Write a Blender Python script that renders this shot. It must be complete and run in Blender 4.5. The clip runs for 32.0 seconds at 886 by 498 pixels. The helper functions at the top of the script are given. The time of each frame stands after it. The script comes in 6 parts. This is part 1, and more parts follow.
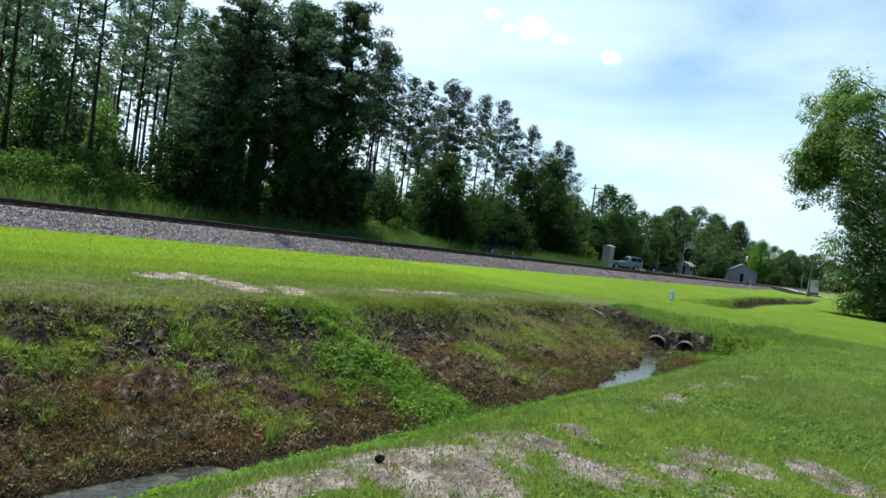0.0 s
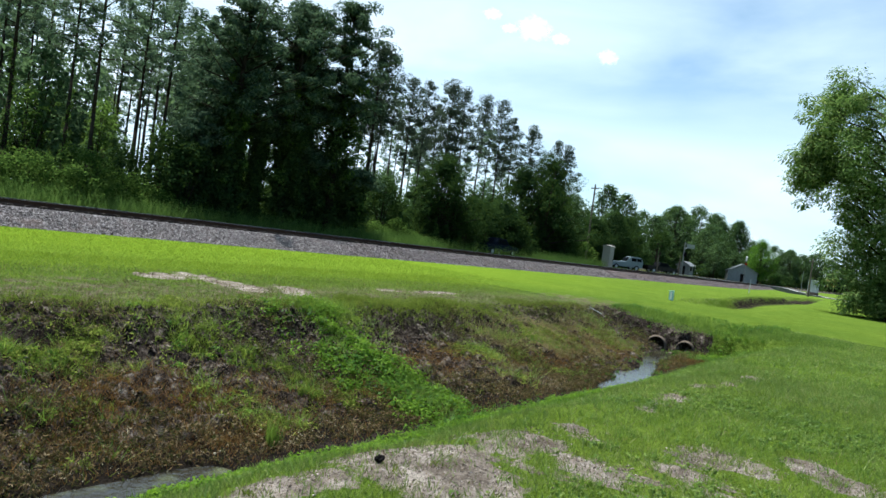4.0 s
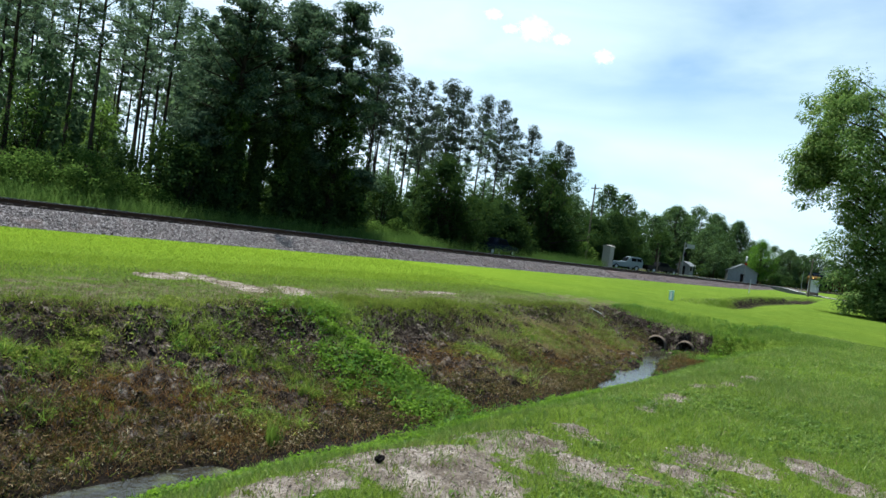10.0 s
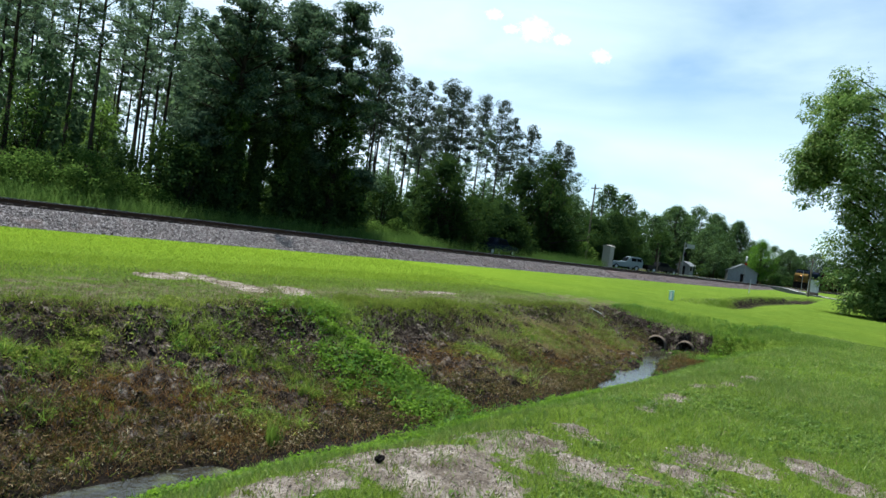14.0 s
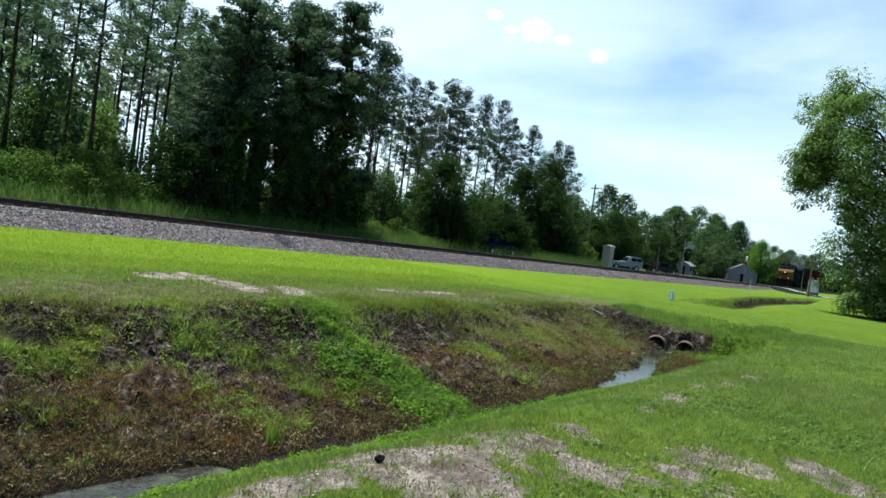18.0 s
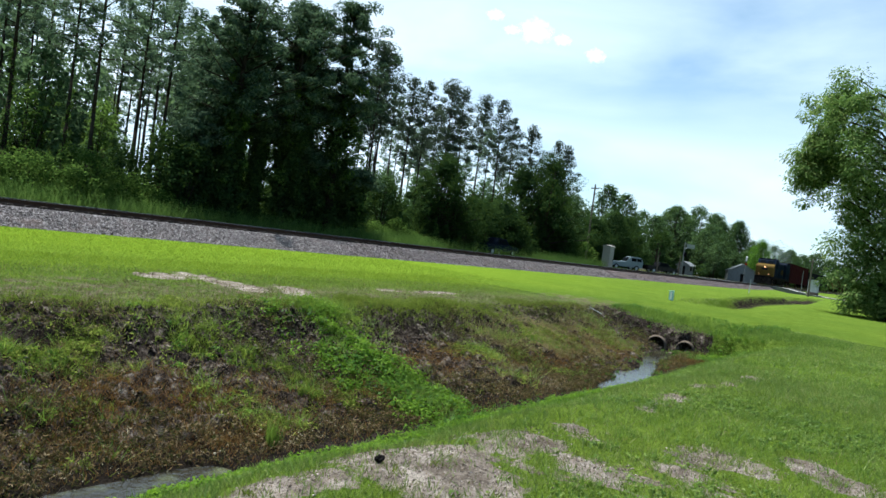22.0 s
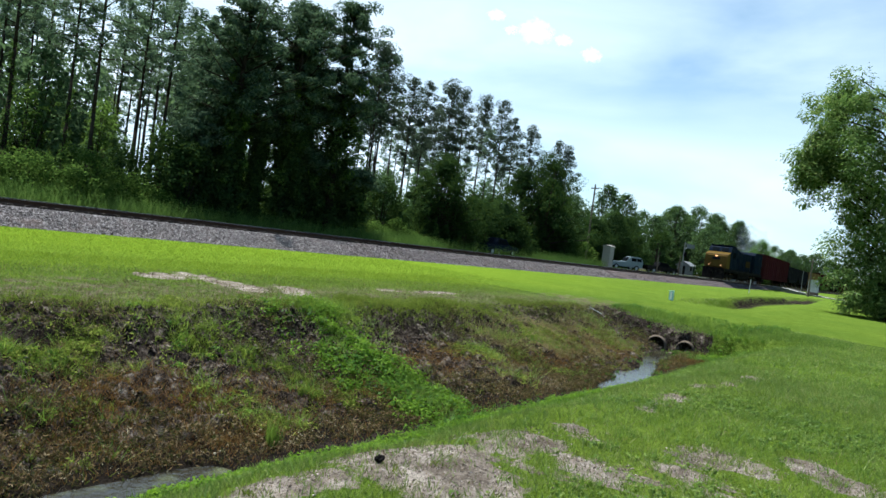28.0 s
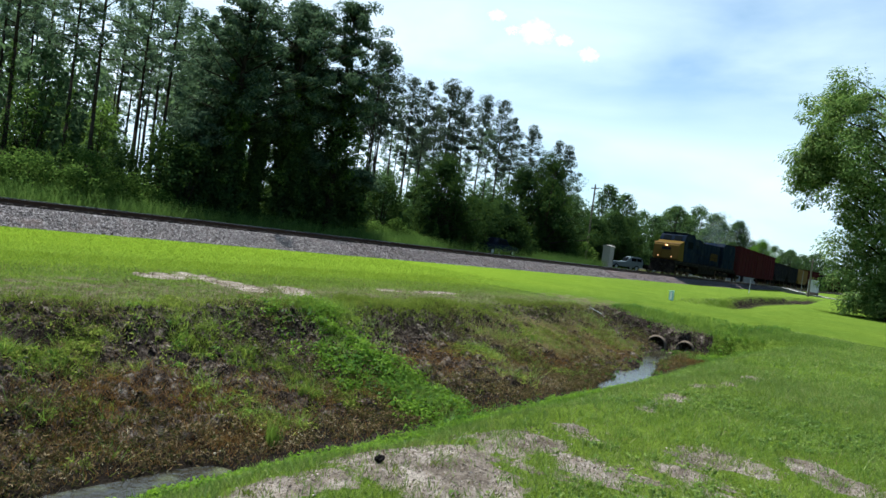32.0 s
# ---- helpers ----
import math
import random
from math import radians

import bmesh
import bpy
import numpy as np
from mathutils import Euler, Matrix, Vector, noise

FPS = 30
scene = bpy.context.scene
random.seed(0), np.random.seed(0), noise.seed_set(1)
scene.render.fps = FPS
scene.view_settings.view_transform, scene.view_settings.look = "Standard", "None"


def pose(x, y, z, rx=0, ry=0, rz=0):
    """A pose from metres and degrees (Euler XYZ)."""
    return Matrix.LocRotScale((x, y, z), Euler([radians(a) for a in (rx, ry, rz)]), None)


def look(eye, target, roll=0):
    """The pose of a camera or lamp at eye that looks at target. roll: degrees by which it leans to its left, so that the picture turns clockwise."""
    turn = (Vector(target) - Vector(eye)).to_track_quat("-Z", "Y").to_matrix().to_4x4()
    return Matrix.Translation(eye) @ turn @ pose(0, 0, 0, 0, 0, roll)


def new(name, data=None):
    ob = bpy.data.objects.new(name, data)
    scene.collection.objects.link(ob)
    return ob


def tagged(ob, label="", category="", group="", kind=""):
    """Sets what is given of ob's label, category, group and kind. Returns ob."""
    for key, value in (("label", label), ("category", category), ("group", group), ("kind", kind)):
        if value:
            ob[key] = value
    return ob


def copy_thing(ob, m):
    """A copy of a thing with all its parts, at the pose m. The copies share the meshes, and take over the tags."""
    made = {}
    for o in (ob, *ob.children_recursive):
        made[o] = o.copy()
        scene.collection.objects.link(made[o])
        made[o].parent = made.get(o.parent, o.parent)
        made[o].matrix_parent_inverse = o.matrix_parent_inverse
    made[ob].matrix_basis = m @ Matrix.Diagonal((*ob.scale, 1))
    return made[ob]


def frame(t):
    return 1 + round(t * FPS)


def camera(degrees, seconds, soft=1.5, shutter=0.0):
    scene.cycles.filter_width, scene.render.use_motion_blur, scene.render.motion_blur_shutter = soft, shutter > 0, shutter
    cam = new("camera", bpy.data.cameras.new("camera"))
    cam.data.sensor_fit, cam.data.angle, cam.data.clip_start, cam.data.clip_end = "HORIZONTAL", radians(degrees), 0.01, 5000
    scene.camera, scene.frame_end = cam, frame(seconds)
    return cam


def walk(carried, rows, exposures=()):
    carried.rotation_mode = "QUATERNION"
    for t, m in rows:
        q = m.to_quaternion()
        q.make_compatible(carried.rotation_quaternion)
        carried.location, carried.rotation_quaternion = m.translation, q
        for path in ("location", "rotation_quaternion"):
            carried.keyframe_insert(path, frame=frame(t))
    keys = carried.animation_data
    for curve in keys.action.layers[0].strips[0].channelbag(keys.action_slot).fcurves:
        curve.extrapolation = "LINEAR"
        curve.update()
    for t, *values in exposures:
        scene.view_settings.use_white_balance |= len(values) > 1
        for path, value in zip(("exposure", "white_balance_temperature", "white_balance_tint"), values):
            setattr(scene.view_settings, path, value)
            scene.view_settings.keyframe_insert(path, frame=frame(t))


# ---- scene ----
cam = camera(71.4, 32.0, soft=1.55)
EYE = look((0, 0, 1.6), (0, 100, 1.6 - 100 * math.tan(radians(0.87))), roll=7.5)
walk(cam, [(0, EYE), (32.0, EYE)], exposures=[(0, 1.05, 5860, 5), (32.0, 1.05, 5860, 5)])

# ---- world, sun ----
SUN_AZ, SUN_EL = radians(-42), radians(69)      # azimuth from +y towards +x
to_sun = Vector((math.sin(SUN_AZ) * math.cos(SUN_EL), math.cos(SUN_AZ) * math.cos(SUN_EL), math.sin(SUN_EL)))
sun = new("sun", bpy.data.lights.new("sun", "SUN"))
sun.data.energy, sun.data.angle, sun.data.color = 5.0, radians(0.6), (1.0, 0.95, 0.86)
sun.matrix_world = look((0, 0, 60), Vector((0, 0, 60)) - to_sun)

world = bpy.data.worlds.new("sky")
scene.world = world
world.use_nodes = True
wt = world.node_tree
wt.nodes.clear()


def wn(kind, **props):
    node = wt.nodes.new(kind)
    for key, value in props.items():
        if key == "inputs":
            for k, v in value.items():
                node.inputs[k].default_value = v
        else:
            setattr(node, key, value)
    return node


sky = wn("ShaderNodeTexSky", sky_type="NISHITA", sun_disc=False, sun_elevation=SUN_EL, sun_rotation=SUN_AZ,
         air_density=1.0, dust_density=0.7, ozone_density=0.6)
coord = wn("ShaderNodeTexCoord")
stretch = wn("ShaderNodeMapping", inputs={"Scale": (1.5, 1.5, 4.2), "Rotation": (radians(3), radians(-8), 0), "Location": (1.35, 0.2, 0.62)})
cirrus = wn("ShaderNodeTexNoise", inputs={"Scale": 1.7, "Detail": 6.0, "Roughness": 0.5, "Distortion": 0.35})
axes = wn("ShaderNodeSeparateXYZ")
wt.links.new(coord.outputs["Generated"], axes.inputs[0])
wt.links.new(coord.outputs["Generated"], stretch.inputs[0])
wt.links.new(stretch.outputs[0], cirrus.inputs["Vector"])
# a white bank low over the horizon, a bluer lane over it, then thin streaks; overhead the sky is clear
warp = wn("ShaderNodeMath", operation="MULTIPLY_ADD", inputs={1: 0.16, 2: -0.08})
wt.links.new(cirrus.outputs["Fac"], warp.inputs[0])
level = wn("ShaderNodeMath", operation="ADD")
wt.links.new(axes.outputs["Z"], level.inputs[0])
wt.links.new(warp.outputs[0], level.inputs[1])
layer = wn("ShaderNodeValToRGB")
stops = ((0.0, 0.78), (0.05, 0.66), (0.115, 0.80), (0.185, 0.83), (0.225, 0.54), (0.27, 0.42), (0.33, 0.54), (0.40, 0.50), (0.60, 0.18), (1.0, 0.12))
while len(layer.color_ramp.elements) < len(stops):
    layer.color_ramp.elements.new(0.5)
for el, (p, v) in zip(layer.color_ramp.elements, stops):
    el.position, el.color = p, (v, v, v, 1)
wt.links.new(level.outputs[0], layer.inputs[0])
veil = wn("ShaderNodeMath", operation="MULTIPLY_ADD", inputs={1: 1.45}, use_clamp=True)
shift = wn("ShaderNodeMath", operation="MULTIPLY_ADD", inputs={1: 1.0, 2: -0.80})
tilt = wn("ShaderNodeMath", operation="MULTIPLY_ADD", inputs={1: -0.45, 2: 0.06})
wt.links.new(axes.outputs["X"], tilt.inputs[0])
leaning_bank = wn("ShaderNodeMath", operation="ADD")
wt.links.new(layer.outputs[0], leaning_bank.inputs[0])
wt.links.new(tilt.outputs[0], leaning_bank.inputs[1])
wt.links.new(leaning_bank.outputs[0], shift.inputs[0])
wt.links.new(cirrus.outputs["Fac"], veil.inputs[0])
wt.links.new(shift.outputs[0], veil.inputs[2])
cloud = wn("ShaderNodeMix", data_type="RGBA")
cloud.inputs[7].default_value = (7.9, 8.8, 9.5, 1)
air = wn("ShaderNodeBackground", inputs={"Strength": 0.070})
sky_out = wn("ShaderNodeOutputWorld")
# the cloud lies towards the sun; the sky behind is clearer
side = wn("ShaderNodeMapRange", inputs={"From Min": -0.5, "From Max": 0.45, "To Min": 0.25, "To Max": 1.0})
wt.links.new(axes.outputs["Y"], side.inputs["Value"])
cover = wn("ShaderNodeMath", operation="MULTIPLY")
wt.links.new(veil.outputs[0], cover.inputs[0])
wt.links.new(side.outputs[0], cover.inputs[1])
wt.links.new(cover.outputs[0], cloud.inputs[0])
haze = wn("ShaderNodeMix", data_type="RGBA", blend_type="MULTIPLY", inputs={0: 1.0, 7: (0.90, 1.06, 1.02, 1)})
wt.links.new(sky.outputs[0], haze.inputs[6])
wt.links.new(haze.outputs[2], cloud.inputs[6])
wt.links.new(cloud.outputs[2], air.inputs[0])
wt.links.new(air.outputs[0], sky_out.inputs[0])


# ---- materials ----
def material(name, build):
    m = bpy.data.materials.new(name)
    m.use_nodes = True
    nt = m.node_tree
    nt.nodes.clear()
    out = nt.nodes.new("ShaderNodeOutputMaterial")
    nt.links.new(build(nt), out.inputs[0])
    return m


def add(nt, kind, links=(), **props):
    """A node; links: (input, socket); other props are inputs by name (spaces as _) or attributes."""
    node = nt.nodes.new(kind)
    for key, value in props.items():
        if key == "attrs":
            for k, v in value.items():
                setattr(node, k, v)
    for key, value in props.items():
        if key != "attrs":
            node.inputs[key.replace("_", " ")].default_value = value
    for where, socket in links:
        nt.links.new(socket, node.inputs[where])
    return node


def noise_of(nt, scale, detail=4.0, rough=0.55, space="Object"):
    tc = add(nt, "ShaderNodeTexCoord")
    return add(nt, "ShaderNodeTexNoise", [("Vector", tc.outputs[space])], Scale=scale, Detail=detail, Roughness=rough).outputs["Fac"]


def ramp(nt, fac, *stops):
    node = add(nt, "ShaderNodeValToRGB", [(0, fac)])
    e = node.color_ramp.elements
    while len(e) < len(stops):
        e.new(0.5)
    for el, (p, c) in zip(e, stops):
        el.position, el.color = p, (*c, 1) if len(c) == 3 else c
    return node.outputs[0]


def mix(nt, fac, a, b, mode="MIX"):
    node = add(nt, "ShaderNodeMix", attrs={"data_type": "RGBA", "blend_type": mode})
    for i, v in ((0, fac), (6, a), (7, b)):
        if isinstance(v, (int, float)):
            node.inputs[i].default_value = v
        elif isinstance(v, tuple):
            node.inputs[i].default_value = (*v, 1)
        else:
            nt.links.new(v, node.inputs[i])
    return node.outputs[2]


def gray(v):
    return (v, v, v)


def matte(nt, c, bump, rough, spec=0.0):
    p = add(nt, "ShaderNodeBsdfPrincipled", [("Base Color", c), ("Normal", bump.outputs[0])], Roughness=rough)
    p.inputs["Specular IOR Level"].default_value = spec
    return p.outputs[0]


def painted(name, colour, rough=0.5, metal=0.0, wear=0.3, scale=3.0, dirt=(0.06, 0.05, 0.04), bump=0.15, spec=0.15):
    """Paint or bare stuff with grain and patches of dirt."""
    def build(nt):
        big = noise_of(nt, scale, 5)
        fine = noise_of(nt, scale * 14, 3)
        c = mix(nt, ramp(nt, big, (0.45, gray(0)), (0.75, gray(wear))), colour, dirt)
        c = mix(nt, ramp(nt, fine, (0.3, gray(0.12)), (0.7, gray(0))), c, tuple(v * 0.5 for v in colour))
        b = add(nt, "ShaderNodeBump", [("Height", fine)], Strength=bump, Distance=0.02)
        p = add(nt, "ShaderNodeBsdfPrincipled", [("Base Color", c), ("Normal", b.outputs[0])], Roughness=rough, Metallic=metal)
        p.inputs["Specular IOR Level"].default_value = spec
        return p.outputs[0]
    return material(name, build)


def leafy(name, stops, shine=0.45, through_share=0.35, spec=0.0, inner=(0.18, 0.31, 0.055)):
    """Leaves: colour varies leaf by leaf and clump by clump, light comes through."""
    def build(nt):
        geo = add(nt, "ShaderNodeNewGeometry")
        big = noise_of(nt, 0.6, 2)
        tone = add(nt, "ShaderNodeMath", [(0, geo.outputs["Random Per Island"]), (1, big)], attrs={"operation": "ADD"})
        half = add(nt, "ShaderNodeMath", [(0, tone.outputs[0])], attrs={"operation": "MULTIPLY"})
        half.inputs[1].default_value = 0.5
        c = ramp(nt, half.outputs[0], *stops)
        own = add(nt, "ShaderNodeObjectInfo").outputs["Random"]
        c = mix(nt, 0.5, c, ramp(nt, own, (0.0, (0.62, 0.66, 0.55)), (1.0, (1.25, 1.15, 1.1))), "MULTIPLY")
        face = add(nt, "ShaderNodeBsdfPrincipled", [("Base Color", c)], Roughness=shine)
        face.inputs["Specular IOR Level"].default_value = spec
        back = add(nt, "ShaderNodeBsdfTranslucent", [("Color", mix(nt, 0.5, c, inner))])
        return add(nt, "ShaderNodeMixShader", [(1, face.outputs[0]), (2, back.outputs[0])], Fac=through_share).outputs[0]
    return material(name, build)


def glowing(name, colour, strength):
    return material(name, lambda nt: add(nt, "ShaderNodeEmission", Color=(*colour, 1), Strength=strength).outputs[0])


def glass(name, colour):
    def build(nt):
        p = add(nt, "ShaderNodeBsdfPrincipled", Base_Color=(*colour, 1), Roughness=0.4)
        p.inputs["Specular IOR Level"].default_value = 0.0
        return p.outputs[0]
    return material(name, build)


# lightened needles: sun and haze deep in the wood are put into the colour
PINE = leafy("pine_needles", [(0.15, (0.030, 0.058, 0.038)), (0.5, (0.092, 0.148, 0.096)), (0.9, (0.270, 0.350, 0.210))], 0.5, 0.33, 0.0, (0.16, 0.23, 0.10))
# darker than real foliage: the crowns' shaded side is put into the colour
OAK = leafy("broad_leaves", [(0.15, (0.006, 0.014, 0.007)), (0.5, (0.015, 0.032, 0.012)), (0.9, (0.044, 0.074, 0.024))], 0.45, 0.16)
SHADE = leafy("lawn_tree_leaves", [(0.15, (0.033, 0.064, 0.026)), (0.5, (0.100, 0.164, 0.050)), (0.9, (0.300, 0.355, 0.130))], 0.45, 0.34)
# dark vine colour that carries the shade within the overgrown knot
VINE = leafy("shaded_vine_leaves", [(0.15, (0.010, 0.022, 0.011)), (0.5, (0.026, 0.048, 0.018)), (0.88, (0.090, 0.125, 0.034))], 0.5, 0.2)
# brightened leaves; sunlight in the wood's depth is part of the colour
HAZEL = leafy("thicket_leaves", [(0.15, (0.024, 0.051, 0.028)), (0.5, (0.072, 0.120, 0.060)), (0.9, (0.165, 0.232, 0.108))], 0.5, 0.33, 0.0, (0.18, 0.29, 0.11))
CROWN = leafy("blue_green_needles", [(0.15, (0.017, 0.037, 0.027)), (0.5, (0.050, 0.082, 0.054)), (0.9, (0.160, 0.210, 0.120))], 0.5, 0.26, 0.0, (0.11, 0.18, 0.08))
# darker copy of the pine needles; contrast against bright sky is in the colour
EDGE = leafy("backlit_pine_needles", [(0.15, (0.011, 0.021, 0.015)), (0.5, (0.032, 0.048, 0.036)), (0.9, (0.093, 0.110, 0.076))], 0.5, 0.28, 0.0, (0.12, 0.17, 0.09))
TAWNY = leafy("tawny_dry_grass", [(0.2, (0.050, 0.024, 0.009)), (0.5, (0.124, 0.068, 0.024)), (0.85, (0.262, 0.168, 0.066))], 0.8, 0.25, 0.0, (0.36, 0.20, 0.06))
STRAW = leafy("bleached_straw", [(0.2, (0.20, 0.17, 0.12)), (0.5, (0.33, 0.29, 0.21)), (0.85, (0.50, 0.45, 0.36))], 0.8, 0.15, 0.0, (0.5, 0.45, 0.3))
LUSH = leafy("lush_weeds", [(0.2, (0.014, 0.036, 0.008)), (0.5, (0.050, 0.115, 0.016)), (0.85, (0.13, 0.235, 0.036))], 0.5, 0.32, 0.05, (0.22, 0.42, 0.04))
BUSH = leafy("shrub_leaves", [(0.2, (0.011, 0.026, 0.008)), (0.5, (0.050, 0.096, 0.020)), (0.85, (0.204, 0.288, 0.066))], 0.45, 0.3, 0.0, (0.20, 0.34, 0.06))
LIME = leafy("bright_leaves", [(0.15, (0.030, 0.070, 0.008)), (0.5, (0.055, 0.13, 0.014)), (0.9, (0.10, 0.20, 0.022))])
WEED = leafy("tall_weeds", [(0.15, (0.030, 0.063, 0.018)), (0.5, (0.083, 0.150, 0.033)), (0.9, (0.195, 0.270, 0.083))], 0.5, 0.35, 0.0, (0.20, 0.34, 0.07))
LAWN = leafy("lawn_blades", [(0.25, (0.036, 0.064, 0.022)), (0.42, (0.085, 0.135, 0.036)), (0.6, (0.154, 0.205, 0.056)), (0.88, (0.318, 0.310, 0.168))], 0.5, 0.38, 0.12, (0.28, 0.40, 0.05))
RANK = leafy("rank_grass", [(0.2, (0.031, 0.065, 0.018)), (0.5, (0.090, 0.158, 0.036)), (0.85, (0.291, 0.357, 0.098))], 0.5, 0.4, 0.1, (0.28, 0.44, 0.04))
HERB = leafy("bank_herbs", [(0.22, (0.015, 0.028, 0.007)), (0.5, (0.072, 0.110, 0.018)), (0.82, (0.32, 0.36, 0.085))], 0.6, 0.38, 0.0, (0.30, 0.40, 0.05))
DEAD = leafy("dead_stalks", [(0.2, (0.015, 0.011, 0.008)), (0.42, (0.050, 0.033, 0.019)), (0.64, (0.135, 0.090, 0.048)), (0.9, (0.33, 0.27, 0.19))], 0.8, 0.14)
SAGE = leafy("shade_tree_leaves", [(0.15, (0.013, 0.030, 0.017)), (0.5, (0.041, 0.072, 0.035)), (0.9, (0.112, 0.162, 0.072))], 0.45, 0.22)
TONGUE = leafy("lush_tongue_leaves", [(0.2, (0.020, 0.048, 0.006)), (0.5, (0.072, 0.146, 0.015)), (0.85, (0.189, 0.284, 0.039))], 0.5, 0.36, 0.03, (0.26, 0.46, 0.03))
PALEGRASS = leafy("half_dry_grass", [(0.2, (0.080, 0.070, 0.030)), (0.5, (0.20, 0.165, 0.085)), (0.85, (0.38, 0.33, 0.20))], 0.7, 0.25, 0.0, (0.36, 0.32, 0.12))
FIELD = leafy("field_blades", [(0.25, (0.075, 0.130, 0.012)), (0.5, (0.15, 0.225, 0.022)), (0.88, (0.28, 0.34, 0.06))], 0.5, 0.38, 0.05, (0.30, 0.42, 0.03))
BARK = painted("pine_bark", (0.040, 0.032, 0.026), 0.9, wear=0.8, scale=2.0, dirt=(0.02, 0.017, 0.015), bump=0.8, spec=0.0)
TIMBER = painted("weathered_timber", (0.12, 0.10, 0.08), 0.9, wear=0.6, scale=4.0, bump=0.5)
TIE = painted("creosoted_timber", (0.045, 0.035, 0.028), 0.85, wear=0.7, scale=3.0, bump=0.6)
RUST = painted("rusty_rail", (0.055, 0.028, 0.018), 0.75, 0.2, wear=0.6, scale=5.0)
BRIGHT = painted("polished_railhead", (0.35, 0.34, 0.33), 0.32, 0.9, wear=0.3, scale=2.0)


def half_of(nt, v):
    m = add(nt, "ShaderNodeMath", [(0, v)], attrs={"operation": "MULTIPLY"})
    m.inputs[1].default_value = 0.5
    return m.outputs[0]


def build_ground(nt):
    def layer(name):
        return add(nt, "ShaderNodeAttribute", attrs={"attribute_name": name}).outputs["Fac"]
    patch = noise_of(nt, 0.22, 6, 0.6)
    mid = noise_of(nt, 2.2, 6, 0.65)
    clod = noise_of(nt, 5.5, 5, 0.7)
    fine = noise_of(nt, 30, 5, 0.7)
    green = mix(nt, ramp(nt, patch, (0.35, gray(0)), (0.65, gray(1))), (0.105, 0.170, 0.028), (0.160, 0.225, 0.034))
    green = mix(nt, ramp(nt, mid, (0.40, gray(0.55)), (0.60, gray(0))), green, (0.080, 0.125, 0.010))
    green = mix(nt, ramp(nt, fine, (0.35, gray(0.6)), (0.62, gray(0))), green, (0.045, 0.070, 0.008))
    soil = ramp(nt, clod, (0.36, (0.005, 0.004, 0.004)), (0.47, (0.025, 0.019, 0.016)), (0.56, (0.115, 0.090, 0.074)), (0.66, (0.33, 0.28, 0.24)))
    soil = mix(nt, ramp(nt, mid, (0.46, gray(0)), (0.60, gray(0.75))), soil, (0.020, 0.016, 0.014))
    soil = mix(nt, ramp(nt, fine, (0.50, gray(0)), (0.7, gray(0.6))), soil, (0.19, 0.15, 0.115))
    sand = mix(nt, ramp(nt, clod, (0.4, gray(0)), (0.62, gray(1))), (0.50, 0.43, 0.375), (0.27, 0.22, 0.185))
    sand = mix(nt, ramp(nt, mid, (0.44, gray(0)), (0.60, gray(0.8))), sand, (0.105, 0.082, 0.062))
    sand = mix(nt, ramp(nt, fine, (0.45, gray(0)), (0.72, gray(0.75))), sand, (0.13, 0.10, 0.075))
    grit_noise = noise_of(nt, 95, 4, 0.75)
    sand = mix(nt, ramp(nt, grit_noise, (0.38, gray(0.6)), (0.50, gray(0))), sand, (0.085, 0.068, 0.055))
    sand = mix(nt, ramp(nt, grit_noise, (0.60, gray(0)), (0.70, gray(0.7))), sand, (0.60, 0.54, 0.48))
    bare = mix(nt, ramp(nt, clod, (0.42, gray(0)), (0.6, gray(1))), (0.075, 0.085, 0.030), (0.17, 0.14, 0.10))
    litter = mix(nt, fine, (0.030, 0.040, 0.012), (0.075, 0.065, 0.028))
    # mud near black as it also paints shade under the rim and at the toe
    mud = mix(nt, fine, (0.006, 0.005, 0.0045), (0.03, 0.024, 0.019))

    def edge(m, spread=0.5):
        s = add(nt, "ShaderNodeMath", [(0, mid), (1, m)], attrs={"operation": "ADD"})
        return ramp(nt, s.outputs[0], (0.5 + 0.3, gray(0)), (0.5 + 0.3 + spread * 0.4, gray(1)))
    fresh = mix(nt, fine, (0.135, 0.215, 0.014), (0.18, 0.265, 0.018))
    green = mix(nt, layer("fresh"), green, mix(nt, 0.3, fresh, green))
    c = mix(nt, edge(layer("thin"), 0.9), green, bare)
    c = mix(nt, edge(layer("bank")), c, soil)
    sum_ = add(nt, "ShaderNodeMath", [(0, clod), (1, layer("sand"))], attrs={"operation": "ADD"})
    grit = add(nt, "ShaderNodeMath", [(0, fine), (1, sum_.outputs[0])], attrs={"operation": "MULTIPLY_ADD"})
    grit.inputs[1].default_value = 0.6
    nt.links.new(sum_.outputs[0], grit.inputs[2])
    c = mix(nt, ramp(nt, half_of(nt, grit.outputs[0]), (0.56, gray(0)), (0.63, gray(1))), c, sand)
    c = mix(nt, edge(layer("litter")), c, litter)
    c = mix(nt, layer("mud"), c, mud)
    h = add(nt, "ShaderNodeMath", [(0, fine), (1, clod)], attrs={"operation": "ADD"})
    b = add(nt, "ShaderNodeBump", [("Height", h.outputs[0])], Strength=1.0, Distance=0.08)
    return matte(nt, c, b, 0.95)


GROUND = material("grass_and_soil", build_ground)


